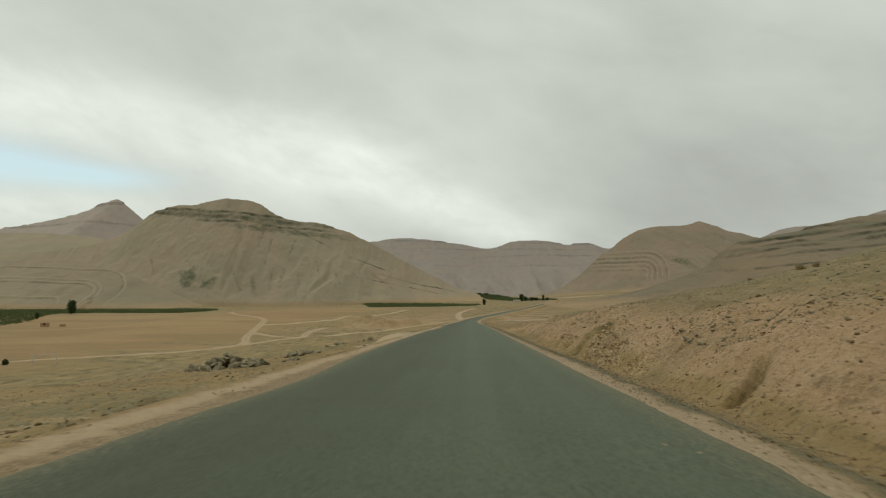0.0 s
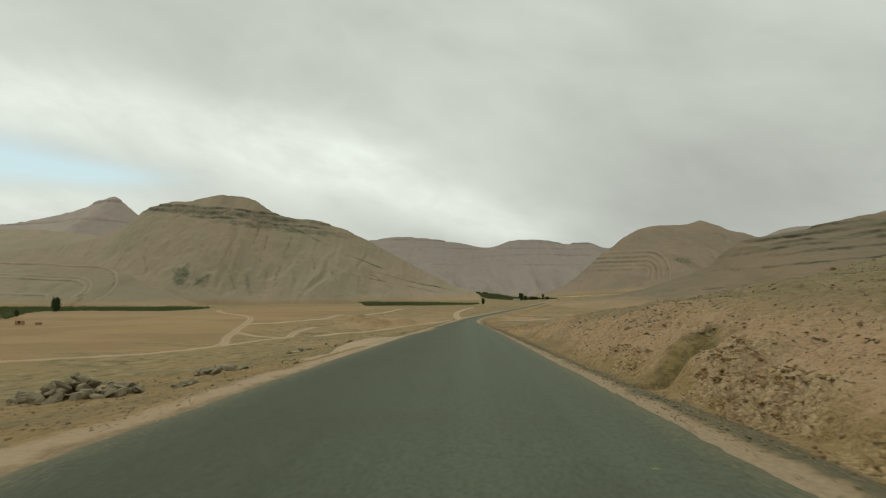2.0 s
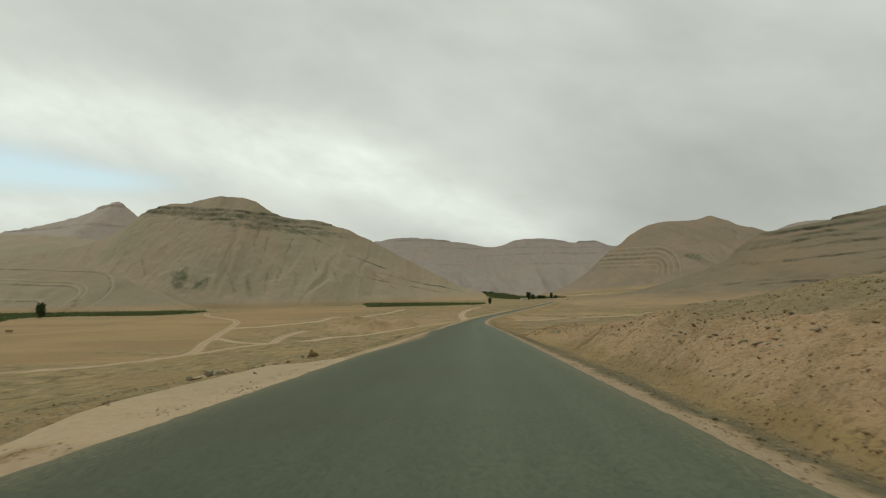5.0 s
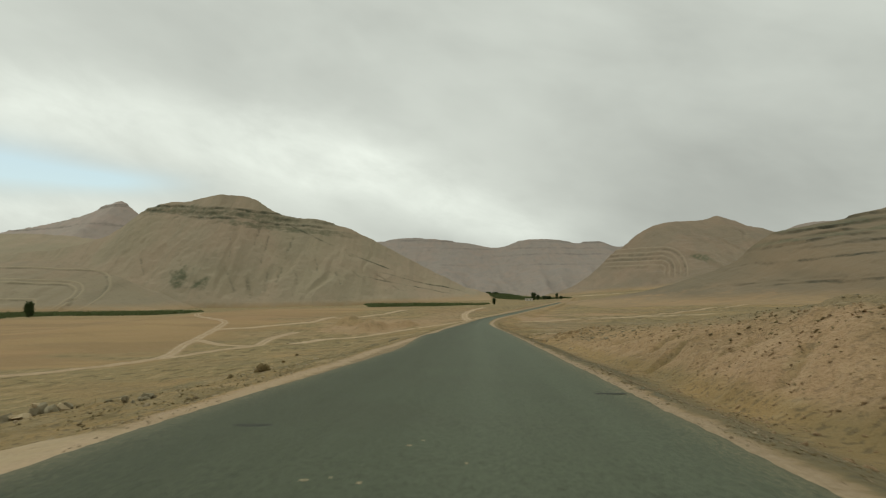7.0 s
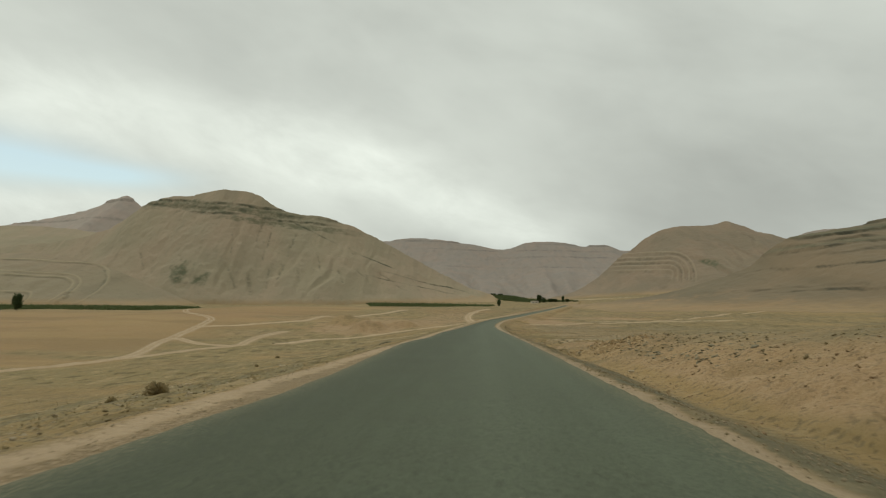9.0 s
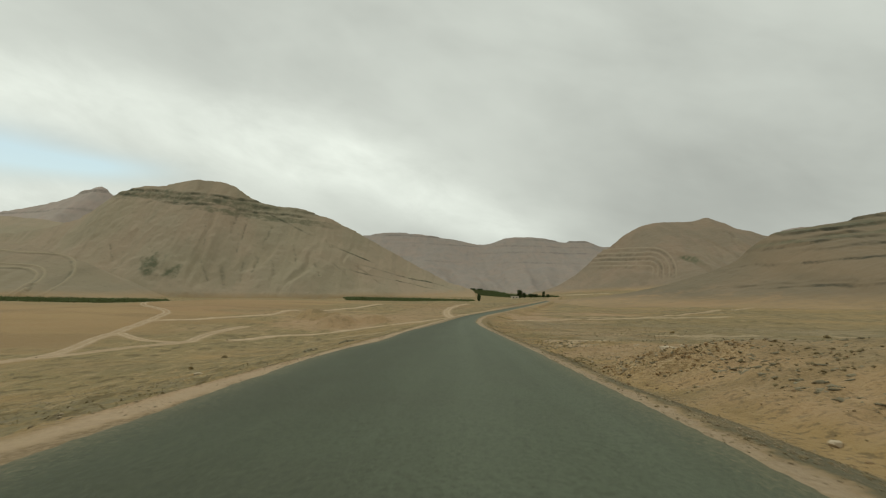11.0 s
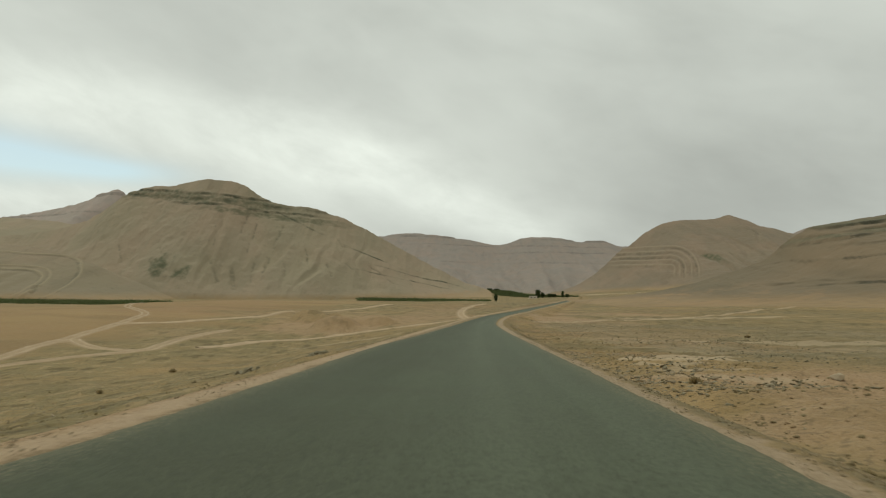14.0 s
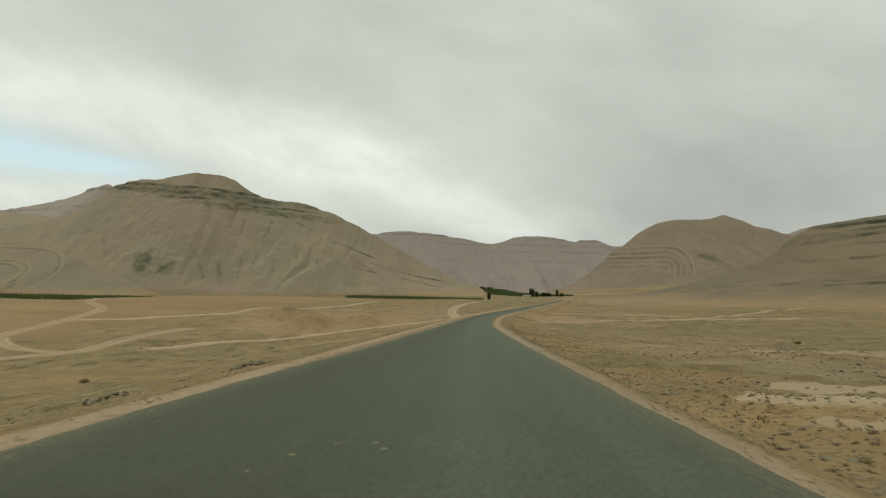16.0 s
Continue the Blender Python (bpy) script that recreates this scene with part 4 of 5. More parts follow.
def boxes(*list_of):
    """Several boxes (x0, y0, z0, x1, y1, z1) with softened edges, as one bmesh."""
    bm = bmesh.new()
    for x0, y0, z0, x1, y1, z1 in list_of:
        got = bmesh.ops.create_cube(bm, size=1.0, matrix=Matrix.Translation(((x0 + x1) / 2, (y0 + y1) / 2, (z0 + z1) / 2)) @ Matrix.Diagonal((x1 - x0, y1 - y0, z1 - z0, 1)))
        edges = list({e for v in got["verts"] for e in v.link_edges})
        bmesh.ops.bevel(bm, geom=edges, offset=0.12 * min(x1 - x0, y1 - y0, z1 - z0), segments=1, affect="EDGES")
    return bm


def done(name, bm, mat):
    me = bpy.data.meshes.new(name)
    bm.to_mesh(me)
    bm.free()
    me.materials.append(mat)
    return me


def stone_shape(seed, points=14, flat=0.6):
    """Vertices and triangles of one broken, angular stone, about 1 across."""
    bm = bmesh.new()
    r = random.Random(seed)
    for _ in range(points):
        v = Vector((r.uniform(-1, 1), r.uniform(-1, 1), r.uniform(-1, 1)))
        v = v / max(v.length, 0.25) * r.uniform(0.40, 0.56)
        bm.verts.new((v.x * 1.15, v.y * 0.95, v.z * flat))
    got = bmesh.ops.convex_hull(bm, input=bm.verts[:])
    bmesh.ops.delete(bm, geom=[v for v in got["geom_interior"] if isinstance(v, bmesh.types.BMVert)], context="VERTS")
    bmesh.ops.triangulate(bm, faces=bm.faces[:])
    bm.verts.index_update()
    verts, faces = [tuple(v.co) for v in bm.verts], [tuple(v.index for v in f.verts) for f in bm.faces]
    bm.free()
    return np.array(verts), np.array(faces)


def scatter(name, shapes, at, size, mat, label, category, lean=25.0, stretch=0.25, kind="stuff"):
    """Many small pieces joined into one mesh. at: points; size: one number for each."""
    V, F, off = [], [], 0
    pick = rng.integers(0, len(shapes), len(at))
    for p, s, k in zip(at, size, pick):
        v, f = shapes[k]
        m = np.array(Euler((radians(rng.uniform(-lean, lean)), radians(rng.uniform(-lean, lean)), rng.uniform(0, 6.28))).to_matrix())
        V.append((v * (s * (1 + stretch * rng.uniform(-1, 1, 3)))) @ m.T + p)
        F.append(f + off)
        off += len(v)
    V, F = np.concatenate(V), np.concatenate(F)
    n = F.shape[1]
    me = bpy.data.meshes.new(name)
    me.vertices.add(len(V))
    me.vertices.foreach_set("co", V.astype(np.float32).ravel())
    me.loops.add(F.size)
    me.loops.foreach_set("vertex_index", F.astype(np.int32).ravel())
    me.polygons.add(len(F))
    me.polygons.foreach_set("loop_start", np.arange(0, F.size, n, dtype=np.int32))
    me.update(calc_edges=True)
    me.materials.append(mat)
    return tagged(new(name, me), label, category, kind=kind)


def places(count, d0, d1, y0, y1, keep=None, bias=1.0, lift=0.0):
    """Random points on the ground in a stretch beside the road; keep(d, x, y) gives the chance of each."""
    d = d0 + (d1 - d0) * rng.random(count * 4) ** bias
    y = y0 + (y1 - y0) * rng.random(count * 4)
    x = road_x(y) + d
    if keep is not None:
        ok = rng.random(count * 4) < keep(d, x, y)
        x, y = x[ok], y[ok]
    x, y = x[:count], y[:count]
    return np.stack([x, y, ground_z(x, y) + lift], 1)


def tuft_shape(seed, blades=11, wide=1.3, high=0.5):
    """A clump of thin curved blades, as triangles."""
    r = random.Random(seed)
    V, F = [], []
    for _ in range(blades):
        a, lean, h = r.uniform(0, 6.28), r.uniform(0.1, 0.6) * wide, r.uniform(0.4, 1.0) * high
        ox, oy = r.uniform(-0.25, 0.25) * wide, r.uniform(-0.25, 0.25) * wide
        c, s = math.cos(a), math.sin(a)
        w = 0.07 * wide
        k = len(V)
        V += [(ox - s * w, oy + c * w, -0.05), (ox + s * w, oy - c * w, -0.05), (ox + c * lean, oy + s * lean, h)]
        F.append((k, k + 1, k + 2))
    return np.array(V), np.array(F)


def clump_shape(seed, leaves=12):
    """A loose bunch of small leaf blades, about 1 across, as quads."""
    r = random.Random(seed)
    V, F = [], []
    for _ in range(leaves):
        c = Vector((r.gauss(0, 0.25), r.gauss(0, 0.25), r.gauss(0, 0.22)))
        n = Vector((r.uniform(-1, 1), r.uniform(-1, 1), r.uniform(-0.3, 1))).normalized()
        u = n.orthogonal().normalized() * r.uniform(0.14, 0.26)
        v = n.cross(u).normalized() * r.uniform(0.10, 0.2)
        k = len(V)
        V += [tuple(c + u), tuple(c + v), tuple(c - u), tuple(c - v)]
        F.append((k, k + 1, k + 2, k + 3))
    return np.array(V), np.array(F)


CHIPS = [stone_shape(100 + k, 9, 0.6) for k in range(6)]
SLABS = [stone_shape(140 + k, 9, 0.36) for k in range(6)]
TUFTS = [tuft_shape(200 + k) for k in range(6)]
CLUMPS = [clump_shape(240 + k) for k in range(6)]
STONES = [mesh_of("stone", *stone_shape(300 + k, 18, 0.75), M_FIELDSTONE) for k in range(7)]
FLAGS = [mesh_of("stone", *stone_shape(340 + k, 16, 0.42), M_FIELDSTONE) for k in range(5)]
PALES = [mesh_of("stone", *stone_shape(380 + k, 16, 0.55), M_PALE) for k in range(4)]
RUBBLE = [mesh_of("stone", *stone_shape(360 + k, 14, 0.65), M_RUBBLE) for k in range(6)]

# ---- dirt tracks in the valley ----
for way, pts in TRACKS.items():
    s, cx, cy = track_line(pts, 1.2)
    tx, ty = np.gradient(cx), np.gradient(cy)
    n = np.hypot(tx, ty)
    nx_, ny_ = -ty / n, tx / n
    track = tagged(new("dirt_track"), "pale beaten-earth vehicle track with two ruts", "track", kind="structure")
    for side in (-0.8, 0.8):
        half_w = {"road_branch": 0.75, "field_edge": 0.55}.get(way, 0.40) + 0.30 * fbm(s * 0.15, s * 0 + side * 7, 91, 3)
        o = np.linspace(-1, 1, 5)
        off = side + 0.25 * fbm(s * 0.08, s * 0, 95, 2)[:, None] + half_w[:, None] * o[None, :]
        X, Y = cx[:, None] + nx_[:, None] * off, cy[:, None] + ny_[:, None] * off
        Z = ground_z(X.ravel(), Y.ravel()).reshape(X.shape) + 0.13 - 0.30 * (np.abs(o) > 0.9)[None, :]
        rut = sheet("rut", X, Y, Z, {}, M_TRACK)
        rut.parent = track

# ---- stone heaps and boulders ----
def stone_heap(x, y, long, wide, high, count, label, turn=0.0, shapes=STONES, big=(0.28, 0.62)):
    heap = base("rock_pile", x, y, label, "rock pile", turn=turn)
    gz = heap.matrix_basis.translation.z
    rot = Matrix.Rotation(radians(turn), 4, "Z")
    for k in range(count):
        a, q = rng.uniform(0, 6.28), math.sqrt(rng.random())
        lx, ly = 0.5 * long * q * math.cos(a), 0.5 * wide * q * math.sin(a)
        s = rng.uniform(*big)
        w = rot @ Vector((lx, ly, 0))
        lz = float(ground_z(x + w.x, y + w.y)[0]) - gz + high * max(0.0, 1 - q) * rng.uniform(0.5, 1.0) + 0.12 * s
        m = Matrix.LocRotScale((lx, ly, lz), Euler([rng.uniform(-0.5, 0.5), rng.uniform(-0.5, 0.5), rng.uniform(0, 6.28)]), (s, s * rng.uniform(0.75, 1.1), s * rng.uniform(0.8, 1.15)))
        part("stone", shapes[k % len(shapes)], heap, m)
    return heap


stone_heap(-16.2, 46.2, 6.0, 3.2, 0.85, 170, "heap of grey weathered field stones beside the road", turn=-12, shapes=STONES + FLAGS + PALES[:1], big=(0.22, 0.75))
stone_heap(-13.2, 55.0, 2.6, 6.0, 0.25, 60, "low spread of flat grey stones on dry ground", turn=15, shapes=FLAGS, big=(0.25, 0.75))
stone_heap(-12.0, 47.5, 1.2, 1.4, 0.2, 12, "few dark stones on the verge slope", big=(0.2, 0.42))
stone_heap(-16.8, 87.5, 3.2, 1.2, 0.45, 22, "pale boulders lying in a dug-out of dark earth", turn=-18, shapes=PALES + STONES[:3], big=(0.3, 0.7))
stone_heap(-13.0, 87.0, 2.4, 1.0, 0.2, 14, "scattered tan stones at the roadside", turn=10, big=(0.15, 0.4))
stone_heap(-15.6, 193, 2.2, 7.0, 0.3, 34, "line of dark stones along the verge", turn=8, big=(0.25, 0.6))
stone_heap(-17.0, 176, 1.8, 4.5, 0.25, 22, "dark stones and clods below the verge", turn=8, big=(0.2, 0.5))
stone_heap(-18.0, 120, 3.5, 2.0, 0.2, 16, "loose pale stones on the grassy slope", shapes=PALES + STONES[:3], big=(0.15, 0.42))
stone_heap(6.9, 34.6, 1.7, 7.0, 0.25, 260, "broken tan rock tumbled down the foot of the earth bank", shapes=RUBBLE + PALES[:1], big=(0.04, 0.20))
stone_heap(6.2, 43.8, 1.0, 3.0, 0.2, 45, "broken tan rock beside a side gully of the bank", shapes=RUBBLE + PALES[:2], big=(0.04, 0.20))
stone_heap(6.5, 47.8, 0.9, 3.4, 0.2, 60, "broken tan rock at the foot of the earth bank", shapes=RUBBLE + PALES[:1], big=(0.04, 0.20))
stone_heap(11.2, 149.5, 3.0, 3.6, 0.2, 34, "grey stones on bare open ground", shapes=FLAGS + PALES[:1], big=(0.08, 0.26))
stone_heap(9.2, 158.0, 2.0, 5.0, 0.15, 34, "flat grey stones below the road edge", shapes=FLAGS, big=(0.08, 0.28))


def boulder(x, y, sx, sy, sz, label, turn=0.0, k=0):
    ob = new("boulder", mesh_of("boulder", *stone_shape(400 + k, 40, 0.7), M_BOULDER))
    m = pose(x, y, float(ground_z(x, y)[0]) + 0.22 * sz, 0, 0, turn)
    ob.matrix_basis = m @ Matrix.Diagonal((sx, sy, sz, 1))
    return tagged(ob, label, "boulder", "pale boulders")


boulder(10.7, 133.6, 1.0, 0.7, 0.36, "pale limestone boulder half sunk in stony ground", 12, 1)
boulder(11.8, 134.4, 0.45, 0.4, 0.36, "small pale limestone block beside a larger one", 40, 2)
boulder(16.5, 139.0, 0.8, 0.5, 0.32, "flat pale limestone block on stony ground", -8, 3)
boulder(9.4, 128.4, 0.45, 0.4, 0.3, "pale stone on the low end of the bank", 20, 4)
boulder(6.3, 109.0, 0.34, 0.26, 0.22, "whitish stone lying in the ditch", 60, 5)
boulder(13.8, 152.0, 0.5, 0.45, 0.45, "round whitish stone on open ground", 0, 6)
boulder(-21.5, 154.0, 0.7, 0.4, 0.3, "whitish stone on the grassy slope", 30, 7)
boulder(-19.5, 183.0, 0.55, 0.4, 0.35, "small whitish stone in dry grass", 80, 8)
stone_heap(8.2, 124.5, 5.2, 9.0, 0.12, 420, "rubble of broken tan rock on the low end of the bank", shapes=RUBBLE + FLAGS[:2], big=(0.04, 0.20))
stone_heap(14.5, 133.0, 6.0, 4.5, 0.1, 110, "broken rock on a low rise beside a boulder", shapes=PALES[:1] + RUBBLE[:3] + FLAGS[:2], big=(0.04, 0.15))


# ---- shrubs ----
def shrub(x, y, r, h, label, mat=M_SHRUB, seed=0, twigs=240):
    q = random.Random(900 + seed)
    V, F = [], []
    for _ in range(twigs):
        a, lift = q.uniform(0, 6.28), q.random()
        out = r * (0.35 + 0.65 * q.random()) * math.sqrt(max(0.05, 1 - (lift * 0.9) ** 2))
        tip = Vector((out * math.cos(a), out * math.sin(a), h * (0.12 + 0.88 * lift) * q.uniform(0.75, 1.08)))
        root = Vector((tip.x * 0.35, tip.y * 0.35, tip.z * 0.4 - 0.03))
        side = Vector((q.uniform(-1, 1), q.uniform(-1, 1), q.uniform(-1, 1))).normalized() * r * q.uniform(0.05, 0.12)
        k = len(V)
        V += [tuple(root - side * 0.4), tuple(root + side * 0.4), tuple(tip + side), tuple(tip - side)]
        F.append((k, k + 1, k + 2, k + 3))
    ob = new("shrub", mesh_of("shrub", V, F, mat))
    ob.matrix_basis = pose(x, y, float(ground_z(x, y)[0]) - 0.02, 0, 0, 30 * seed)
    return tagged(ob, label, "shrub", "shrubs on the steppe")


shrub(-15.9, 112.8, 0.72, 0.7, "dense dry brown shrub on the verge slope", seed=1, twigs=700)
shrub(-18.6, 113.6, 0.35, 0.35, "small dark dry shrub", seed=2)
shrub(-96.0, 142.0, 0.8, 1.3, "dark upright shrub beside the valley track", M_LEAF, seed=3)
shrub(7.9, 150.3, 0.34, 0.30, "grey-green low bush on bare pinkish ground", seed=5, twigs=320)
shrub(7.6, 50.6, 0.26, 0.28, "round dry shrub on the earth bank", seed=4)
for k, (sx, sy, sr) in enumerate([(34.6, 73.8, 0.75), (30.5, 76.5, 0.4), (36.6, 74.6, 0.6), (8.8, 92.4, 0.12), (9.4, 95.2, 0.14), (16.2, 131.0, 0.42), (13.0, 127.0, 0.3), (27.0, 121.0, 0.6),
                                  (11.5, 63.0, 0.18), (15.5, 70.0, 0.22), (19.0, 58.0, 0.28), (13.5, 33.0, 0.2), (17.5, 40.0, 0.25), (22.0, 88.0, 0.35), (10.5, 101.0, 0.12), (24.0, 146.0, 0.4),
                                  (33.0, 160.0, 0.5), (-40.0, 215.0, 0.6), (-36.0, 190.0, 0.5), (48.0, 190.0, 0.6), (40.0, 230.0, 0.6)]):
    shrub(sx, sy, sr, sr * 0.8, "low dark-brown dry shrub on stony ground", seed=10 + k, twigs=160)


# ---- trees ----
def tree(x, y, h, wide, label, seed=0, clear=0.12, leaves=2200):
    """Tapered trunk with limbs, and a crown of many small leaf blades in uneven bunches."""
    t = base("tree", x, y, label, "tree", "trees in the valley", sink=0.1, turn=37 * seed)
    q = random.Random(500 + seed)
    V, F = [], []
    def limb(a, b, ra, rb):
        d = (b - a).normalized()
        u = d.orthogonal().normalized()
        w = d.cross(u)
        k = len(V)
        for c, r in ((a, ra), (b, rb)):
            for j in range(6):
                g = j * math.pi / 3
                V.append(tuple(c + (u * math.cos(g) + w * math.sin(g)) * r))
        for j in range(6):
            F.append((k + j, k + (j + 1) % 6, k + 6 + (j + 1) % 6, k + 6 + j))
    knots = [Vector((0.03 * h * q.uniform(-1, 1), 0.03 * h * q.uniform(-1, 1), h * f)) for f in (0, 0.25, 0.5, 0.75, 0.95)]
    knots[0] = Vector((0, 0, 0))
    for j in range(4):
        limb(knots[j], knots[j + 1], 0.022 * h * (1 - 0.22 * j), 0.022 * h * (1 - 0.22 * (j + 1)))
    tips = []
    for _ in range(64):
        f = q.uniform(clear, 0.97)
        root = Vector((0, 0, h * f))
        reach = wide * 0.5 * (math.sin(math.pi * min(1, max(0.08, (f - clear * 0.5) / (1.04 - clear * 0.5)))) ** 0.7) * q.uniform(0.55, 1.1)
        a = q.uniform(0, 6.28)
        tip = root + Vector((math.cos(a) * reach, math.sin(a) * reach, reach * q.uniform(0.3, 0.9)))
        tip.z = min(tip.z, h)
        limb(root, tip, 0.006 * h, 0.002 * h)
        tips.append(tip)
    part("trunk", mesh_of("trunk", V, F, M_BARK), t)
    V, F = [], []
    for j in range(leaves):
        c = q.choice(tips)
        c = c * q.uniform(0.72, 1.0) + Vector((q.gauss(0, 1), q.gauss(0, 1), q.gauss(0, 1))) * 0.10 * wide
        c.z = min(max(c.z, clear * h), h * 1.02)
        n = Vector((q.uniform(-1, 1), q.uniform(-1, 1), q.uniform(-0.4, 1))).normalized()
        u = n.orthogonal().normalized() * wide * q.uniform(0.05, 0.09)
        v = n.cross(u).normalized() * wide * q.uniform(0.04, 0.075)
        k = len(V)
        V += [tuple(c + u), tuple(c + v), tuple(c - u), tuple(c - v)]
        F.append((k, k + 1, k + 2, k + 3))
    part("crown", mesh_of("crown", V, F, M_LEAF), t)
    return t


tree(-290, 500, 10.5, 5.2, "dark green bushy tree at the edge of an orchard", 1, 0.06, 3000)
tree(-262, 415, 4.5, 2.2, "small dark green tree beside a field", 2)
tree(74, 985, 10.0, 6.0, "dark green broad poplar beside the fields", 3, 0.05, 3000)
tree(81, 996, 6.5, 4.5, "dark green poplar in a group", 4, 0.05)
tree(90, 1000, 4.5, 5.0, "low dark green tree in a group", 5, 0.05)
tree(96, 1005, 4.0, 5.5, "low dark green tree in a row", 6, 0.05)
tree(105, 990, 8.0, 3.4, "slender dark green poplar", 7, 0.05)
tree(111, 992, 3.5, 4.0, "low dark green tree beside a poplar", 8, 0.05)
tree(17, 765, 6.6, 3.2, "lone dark green tree beside the river fields", 9, 0.08)
tree(18, 1165, 3.2, 7.0, "broad dark green tree at the end of a field", 10, 0.05)
tree(29, 1170, 3.0, 7.0, "broad dark green tree at a field edge", 11, 0.05)


def inside(px, py, poly):
    ok = np.zeros(len(px), bool)
    for (ax, ay), (bx, by) in zip(poly, poly[1:] + poly[:1]):
        cross = (ay > py) != (by > py)
        ok ^= cross & (px < (bx - ax) * (py - ay) / (by - ay + 1e-9) + ax)
    return ok


def planted(name, poly, count, size, high, label, mat):
    px, py = [v[0] for v in poly], [v[1] for v in poly]
    x, y = rng.uniform(min(px), max(px), count * 8), rng.uniform(min(py), max(py), count * 8)
    x = np.round(x / 3.0) * 3.0 + rng.normal(0, 0.7, len(x))
    ok = inside(x, y, poly)
    x, y = x[ok][:count], y[ok][:count]
    z = ground_z(x, y) + high * (0.25 + 0.75 * rng.random(len(x)))
    return scatter(name, CLUMPS, np.stack([x, y, z], 1), size * (0.7 + 0.6 * rng.random(len(x))), mat, label, "orchard")


planted("orchard", [(-237, 346), (-262, 411), (-318, 529), (-271, 524), (-222, 522), (-230, 600), (-250, 690), (-290, 715), (-350, 700), (-560, 650), (-480, 420), (-330, 340)],
        12000, 1.9, 0.6, "dark green orchard rows along the valley floor", M_CROP)
planted("riverside_crop", [(-75, 598), (-8, 640), (15, 800), (-20, 900), (-100, 965), (-155, 1008), (-135, 900), (-105, 740)], 7000, 2.0, 0.5, "green crop field by the river bed", M_CROP)
planted("fan_crop", [(12, 1165), (28, 1075), (70, 1015), (128, 1000), (122, 1030), (70, 1110), (30, 1240)], 4500, 2.2, 0.6, "green field sloping below the hill", M_CROP)

# ---- buildings and goal ----
def hut(x, y, w, dep, h, label, wall_mat, turn=0.0, openings=((0.25, 0.9), (0.7, 0.9))):
    """A flat-roofed one-room house: four walls, roof slab with parapet, dark slabs as window openings, with sills."""
    hb = base("house", x, y, label, "house", "houses in the valley", sink=0.2, turn=turn)
    k = 0.35
    part("wall", done("wall", boxes((-w / 2, -dep / 2, 0, w / 2, -dep / 2 + k, h)), wall_mat), hb)
    part("wall", done("wall", boxes((-w / 2, dep / 2 - k, 0, w / 2, dep / 2, h)), wall_mat), hb)
    part("wall", done("wall", boxes((-w / 2, -dep / 2 + k, 0, -w / 2 + k, dep / 2 - k, h)), wall_mat), hb)
    part("wall", done("wall", boxes((w / 2 - k, -dep / 2 + k, 0, w / 2, dep / 2 - k, h)), wall_mat), hb)
    part("roof", done("roof", boxes((-w / 2 - 0.1, -dep / 2 - 0.1, h, w / 2 + 0.1, dep / 2 + 0.1, h + 0.3)), wall_mat), hb)
    for f, z in openings:
        cx = -w / 2 + f * w
        # dark slab on the uncut wall, painted as the unlit inside of a window
        win = part("window", done("window", boxes((cx - 0.45, -dep / 2 - 0.03, z, cx + 0.45, -dep / 2 + 0.02, z + 1.1)), M_DARK), hb)
        part("sill", done("sill", boxes((cx - 0.55, -dep / 2 - 0.12, z - 0.1, cx + 0.55, -dep / 2 + 0.02, z)), wall_mat), win)
    return hb


hut(-205, 331, 3.8, 3.0, 1.8, "small ochre mud-walled house with a dark window", M_MUD, 30, ((0.45, 0.9),))
hut(-198, 334, 2.6, 2.2, 1.0, "low ochre mud-walled shed beside a house", M_MUD, 30, ())
hut(66, 955, 9.0, 5.0, 3.0, "small whitewashed house near poplars", M_WHITE, 5)

goal = base("football_goal", -89.4, 144.8, "simple white football goal frame on a dirt pitch", "goal", turn=48)
post = done("post", boxes((-0.09, -0.09, 0, 0.09, 0.09, 1.75)), M_WHITE)
part("post", post, goal, pose(-2.3, 0, -0.05))
part("post", post, goal, pose(2.3, 0, -0.05))
part("crossbar", done("crossbar", boxes((-2.39, -0.09, 1.70, 2.39, 0.09, 1.88)), M_WHITE), goal)

# ---- marks on the asphalt ----
def blot(name, x, y, lx, ly, mat, seed, label=""):
    q = random.Random(seed)
    n = 18
    V = [(lx * math.cos(2 * math.pi * k / n) * q.uniform(0.75, 1.1), ly * math.sin(2 * math.pi * k / n) * q.uniform(0.75, 1.1), 0.004) for k in range(n)] + [(0, 0, 0.006)]
    z = float(road_z(np.array([y]))[0]) + 0.03 * (1 - ((x + 0.5) / 3.2) ** 2) - 0.02
    me = mesh_of(name, V, [(k, (k + 1) % n, n) for k in range(n)], mat)
    ob = new(name, me)
    ob.parent = road
    ob.matrix_basis = pose(x, y, z, math.degrees(math.atan(-0.0218)), 0, 0)
    return tagged(ob, label) if label else ob


blot("tar_patch", 2.35, 74.2, 0.42, 0.16, M_TAR, 1, "dark tar patch")
blot("tar_patch", -2.75, 70.4, 0.45, 0.14, M_TAR, 2, "dark tar patch")
q = random.Random(44)
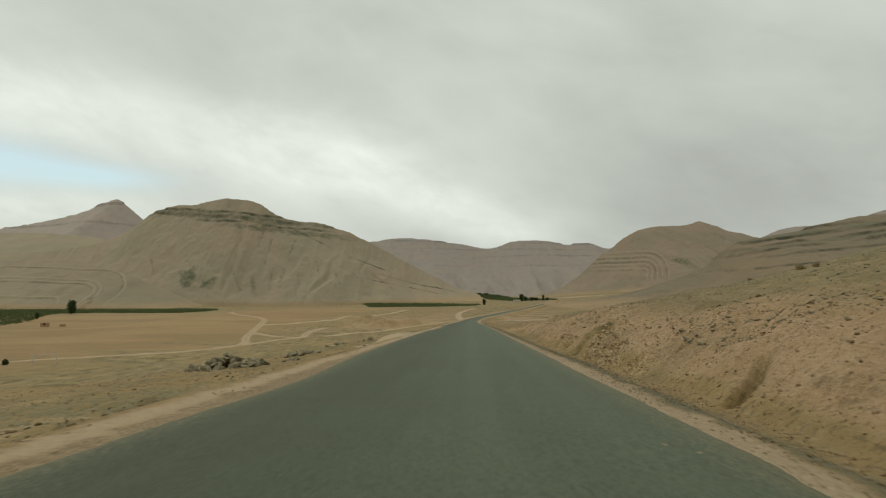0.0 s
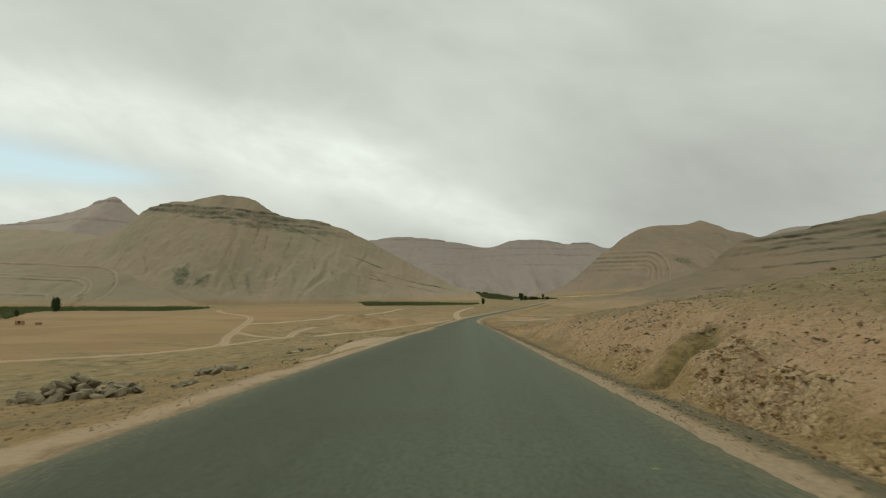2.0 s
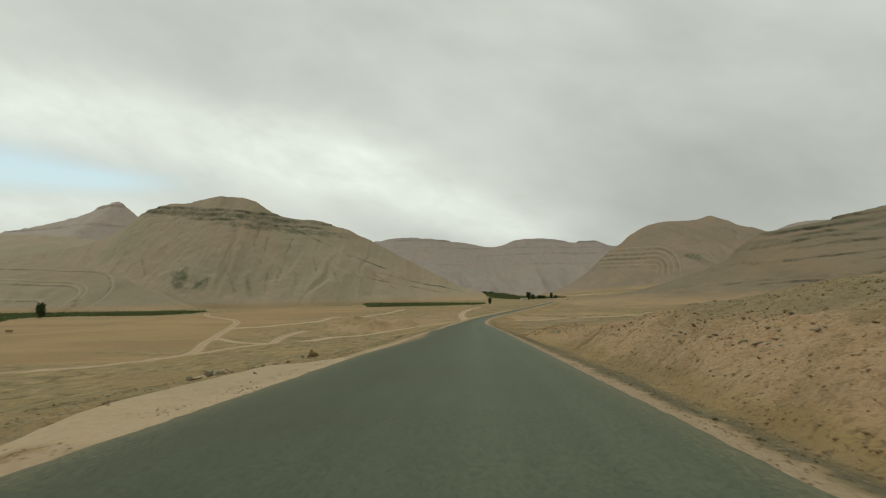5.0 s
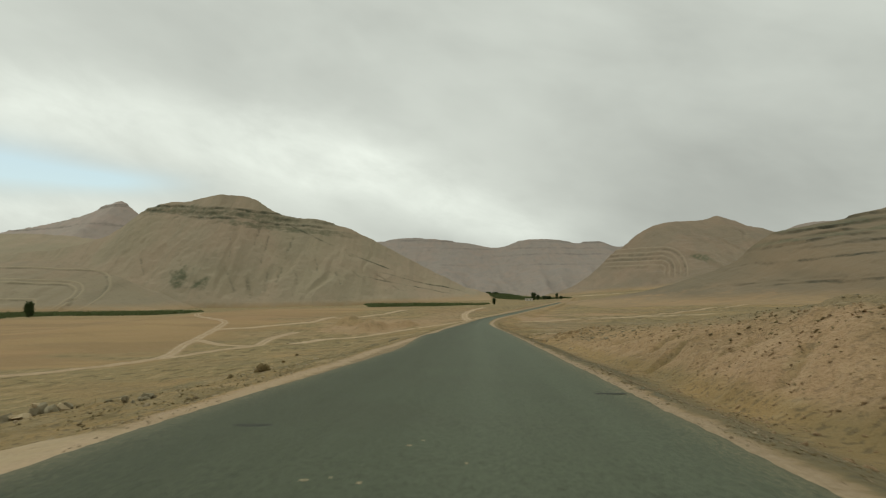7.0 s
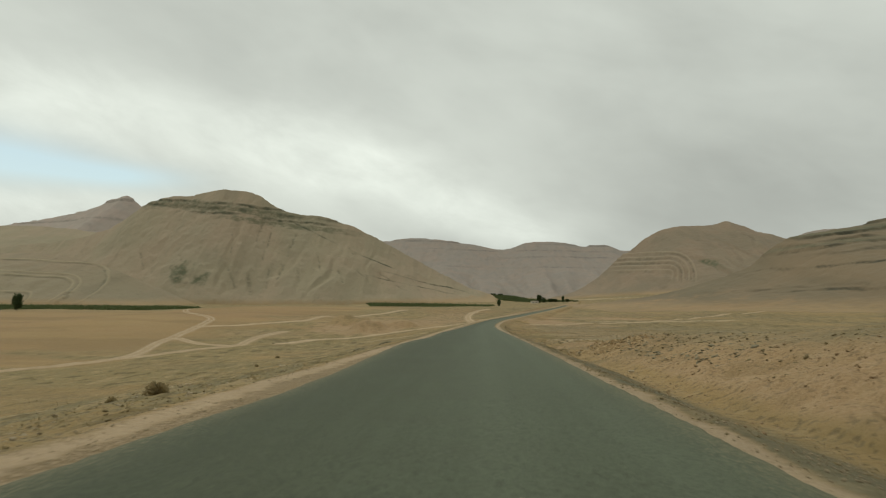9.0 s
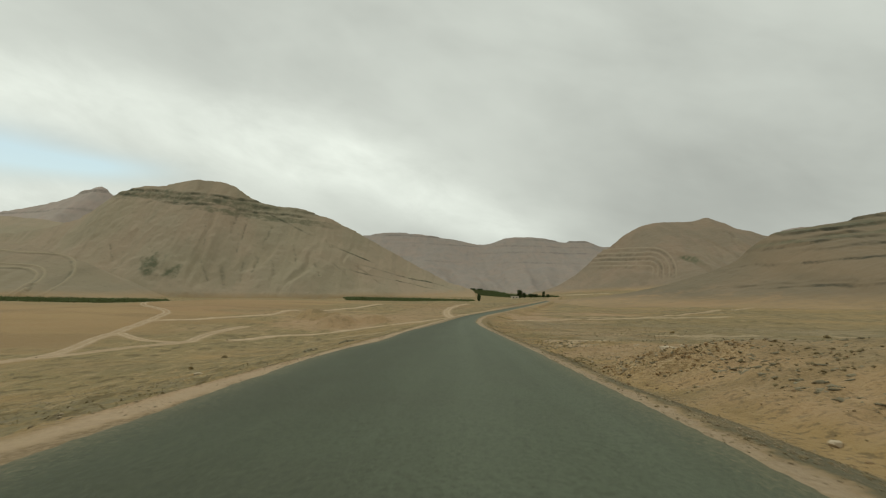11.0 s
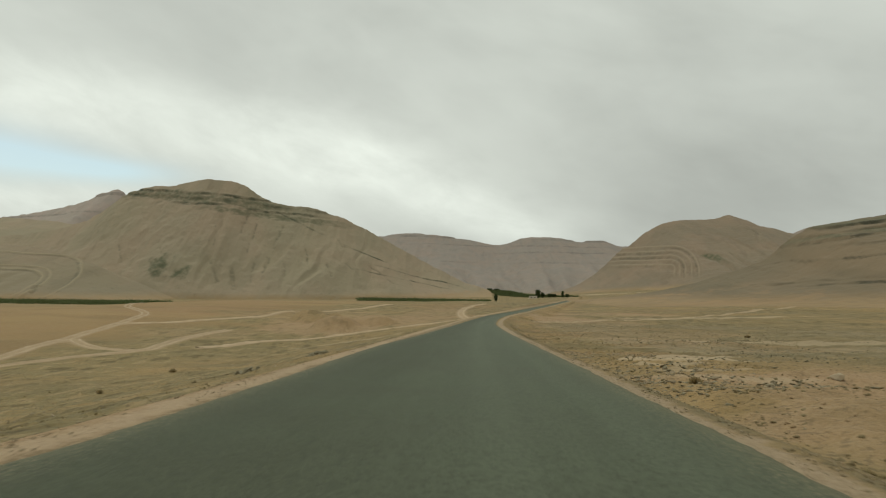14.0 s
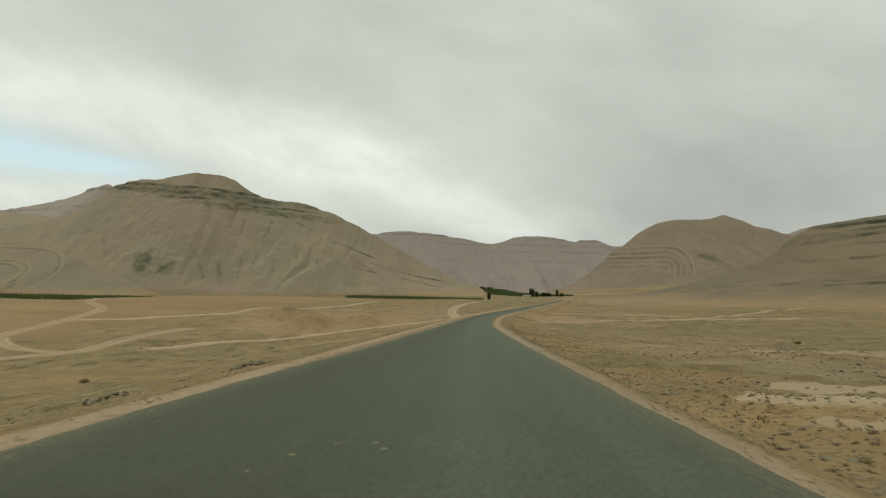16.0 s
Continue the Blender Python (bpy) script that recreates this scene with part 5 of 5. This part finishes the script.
for cx, cy in [(-0.7, 68.9), (-0.55, 69.2), (-1.2, 67.4), (-1.45, 67.3), (-0.95, 67.2), (-2.2, 66.6), (-0.1, 68.0), (-1.55, 149.6), (-1.3, 150.2), (-0.9, 150.3), (-1.75, 148.9), (-0.75, 150.0), (-2.3, 118.2),
               (-2.6, 116.8), (0.4, 120.2), (0.3, 84.4), (-1.9, 98.0), (1.7, 24.0), (1.4, 9.8), (2.0, 7.4), (2.2, 7.0)]:
    blot("paint_spot", cx + q.uniform(-0.05, 0.05), cy, q.uniform(0.02, 0.05), q.uniform(0.016, 0.03), M_PALE, int(cy * 10))

# ---- loose stones, gravel and dry tufts ----
def patchy(scale, seed, cut=0.0):
    return lambda d, x, y: np.clip(0.45 + 3.0 * fbm(x * scale, y * scale, seed, 4) - cut, 0.01, 1)


def on_bank(d, x, y):
    return np.clip(curve(y, BANK) * (0.55 + 1.3 * fbm(x * 0.2, y * 0.2, 71, 3)), 0.0, 1)


at = places(16000, 8.5, 48, -5, 150, patchy(0.12, 61, 0.2), 1.5, -0.02)
scatter("flat_stones", SLABS, at, 0.06 + 0.32 * rng.random(len(at)) ** 2.4, M_FIELDSTONE, "flat grey stones strewn over the slope above the bank", "stones", 22)
at = places(9000, 5.6, 12, -5, 150, on_bank, 1.2, 0.0)
scatter("bank_clods", CHIPS, at, 0.03 + 0.13 * rng.random(len(at)) ** 3, material("earth_clod", plain((0.360, 0.250, 0.140), (0.300, 0.205, 0.115), 3.0, 0.02)), "clods and small stones on the earth bank", "stones", 40)
at = np.concatenate([places(7000, 3.0, 4.4, 2, 175, patchy(0.6, 65), 1.0, 0.005), places(7000, -4.9, -3.1, 2, 175, patchy(0.6, 66), 1.0, 0.005), places(11000, 3.5, 6.4, 2, 160, patchy(0.5, 67), 1.0, 0.005)])
scatter("verge_gravel", CHIPS, at, 0.012 + 0.05 * rng.random(len(at)) ** 3, M_STONE, "loose gravel along both road edges", "gravel", 40)
at = places(8000, -38, -5.0, 0, 260, patchy(0.09, 68, 0.1), 0.75, -0.01)
scatter("field_stones", CHIPS, at, 0.04 + 0.26 * rng.random(len(at)) ** 4, M_STONE, "stones strewn over the slope below the road", "stones", 30)
at = np.concatenate([places(1000, 5.6, 12.5, 146, 180, patchy(0.35, 78, 0.5), 0.9, -0.01), places(500, 6.5, 20, 116, 140, patchy(0.2, 79, 0.6), 1.0, -0.01)])
scatter("ditch_stones", CHIPS, at, 0.06 + 0.26 * rng.random(len(at)) ** 2.2, M_STONE, "lumpy tan stones in the shallow ditch and on bare ground", "stones", 30)
at = np.concatenate([places(9000, 5, 70, 140, 330, patchy(0.05, 69, 0.35), 1.7, -0.01), places(9000, 6, 45, 145, 235, patchy(0.09, 89, 0.5), 1.4, -0.01)])
scatter("plain_stones", SLABS, at, 0.05 + 0.28 * rng.random(len(at)) ** 3.0, M_FIELDSTONE, "grey stones strewn over the open plain", "stones", 25)
at = places(14000, -75, -7.5, 0, 330, patchy(0.07, 72, 0.05), 0.6)
scatter("dry_grass", TUFTS, at, 0.06 + 0.13 * rng.random(len(at)), M_DRY, "dry brownish grass tufts on the slope below the road", "grass", 12)
at = np.concatenate([places(12000, 5, 80, 120, 330, patchy(0.10, 74, 0.15), 1.5), places(5000, 10, 60, -5, 125, patchy(0.08, 75, 0.15), 1.3)])
scatter("steppe_grass", TUFTS, at, 0.07 + 0.15 * rng.random(len(at)), M_DRY, "dry brownish grass tufts on the stony plain", "grass", 12)

# crumbly dark clods: on the bare ground beside the ditch, below the left verge, and along the rills of the bank
at = np.concatenate([places(1300, 5.2, 15, 144, 200, patchy(0.2, 111, 0.6), 1.1, 0.0), places(1300, 5.4, 16, 112, 146, patchy(0.2, 112, 0.45), 1.1, 0.0), places(3600, -20, -5.2, 3, 200, patchy(0.16, 113, 0.4), 0.9, 0.0),
                     places(2500, 9, 17, 0, 120, patchy(0.2, 114, 0.3), 1.0, 0.0)])
rills = [np.array([x1, y1]) + (np.array([x2, y2]) - np.array([x1, y1])) * t for x1, y1, x2, y2, wide, deep, tone in GROOVES[2:] for t in rng.random(20)]
rills = np.array(rills) + rng.normal(0, 0.13, (len(rills), 2))
small = np.concatenate([np.stack([rills[:, 0], rills[:, 1], ground_z(rills[:, 0], rills[:, 1])], 1), places(1500, 6.3, 11, 2, 120, patchy(0.4, 115, 0.2), 1.2, 0.0), places(6000, 3.6, 6.2, 2, 150, patchy(0.6, 116), 1.0, 0.0)])
size = np.concatenate([0.05 + 0.17 * rng.random(len(at)) ** 2.0, 0.02 + 0.07 * rng.random(len(small)) ** 2.0])
at = np.concatenate([at, small])
scatter("dark_clods", SLABS + CHIPS, at, size, material("dark_clod", plain((0.262, 0.200, 0.104), (0.185, 0.142, 0.072), 3.0, 0.02)), "crumbly dark clods and flat stones on bare ground", "clods", 30)
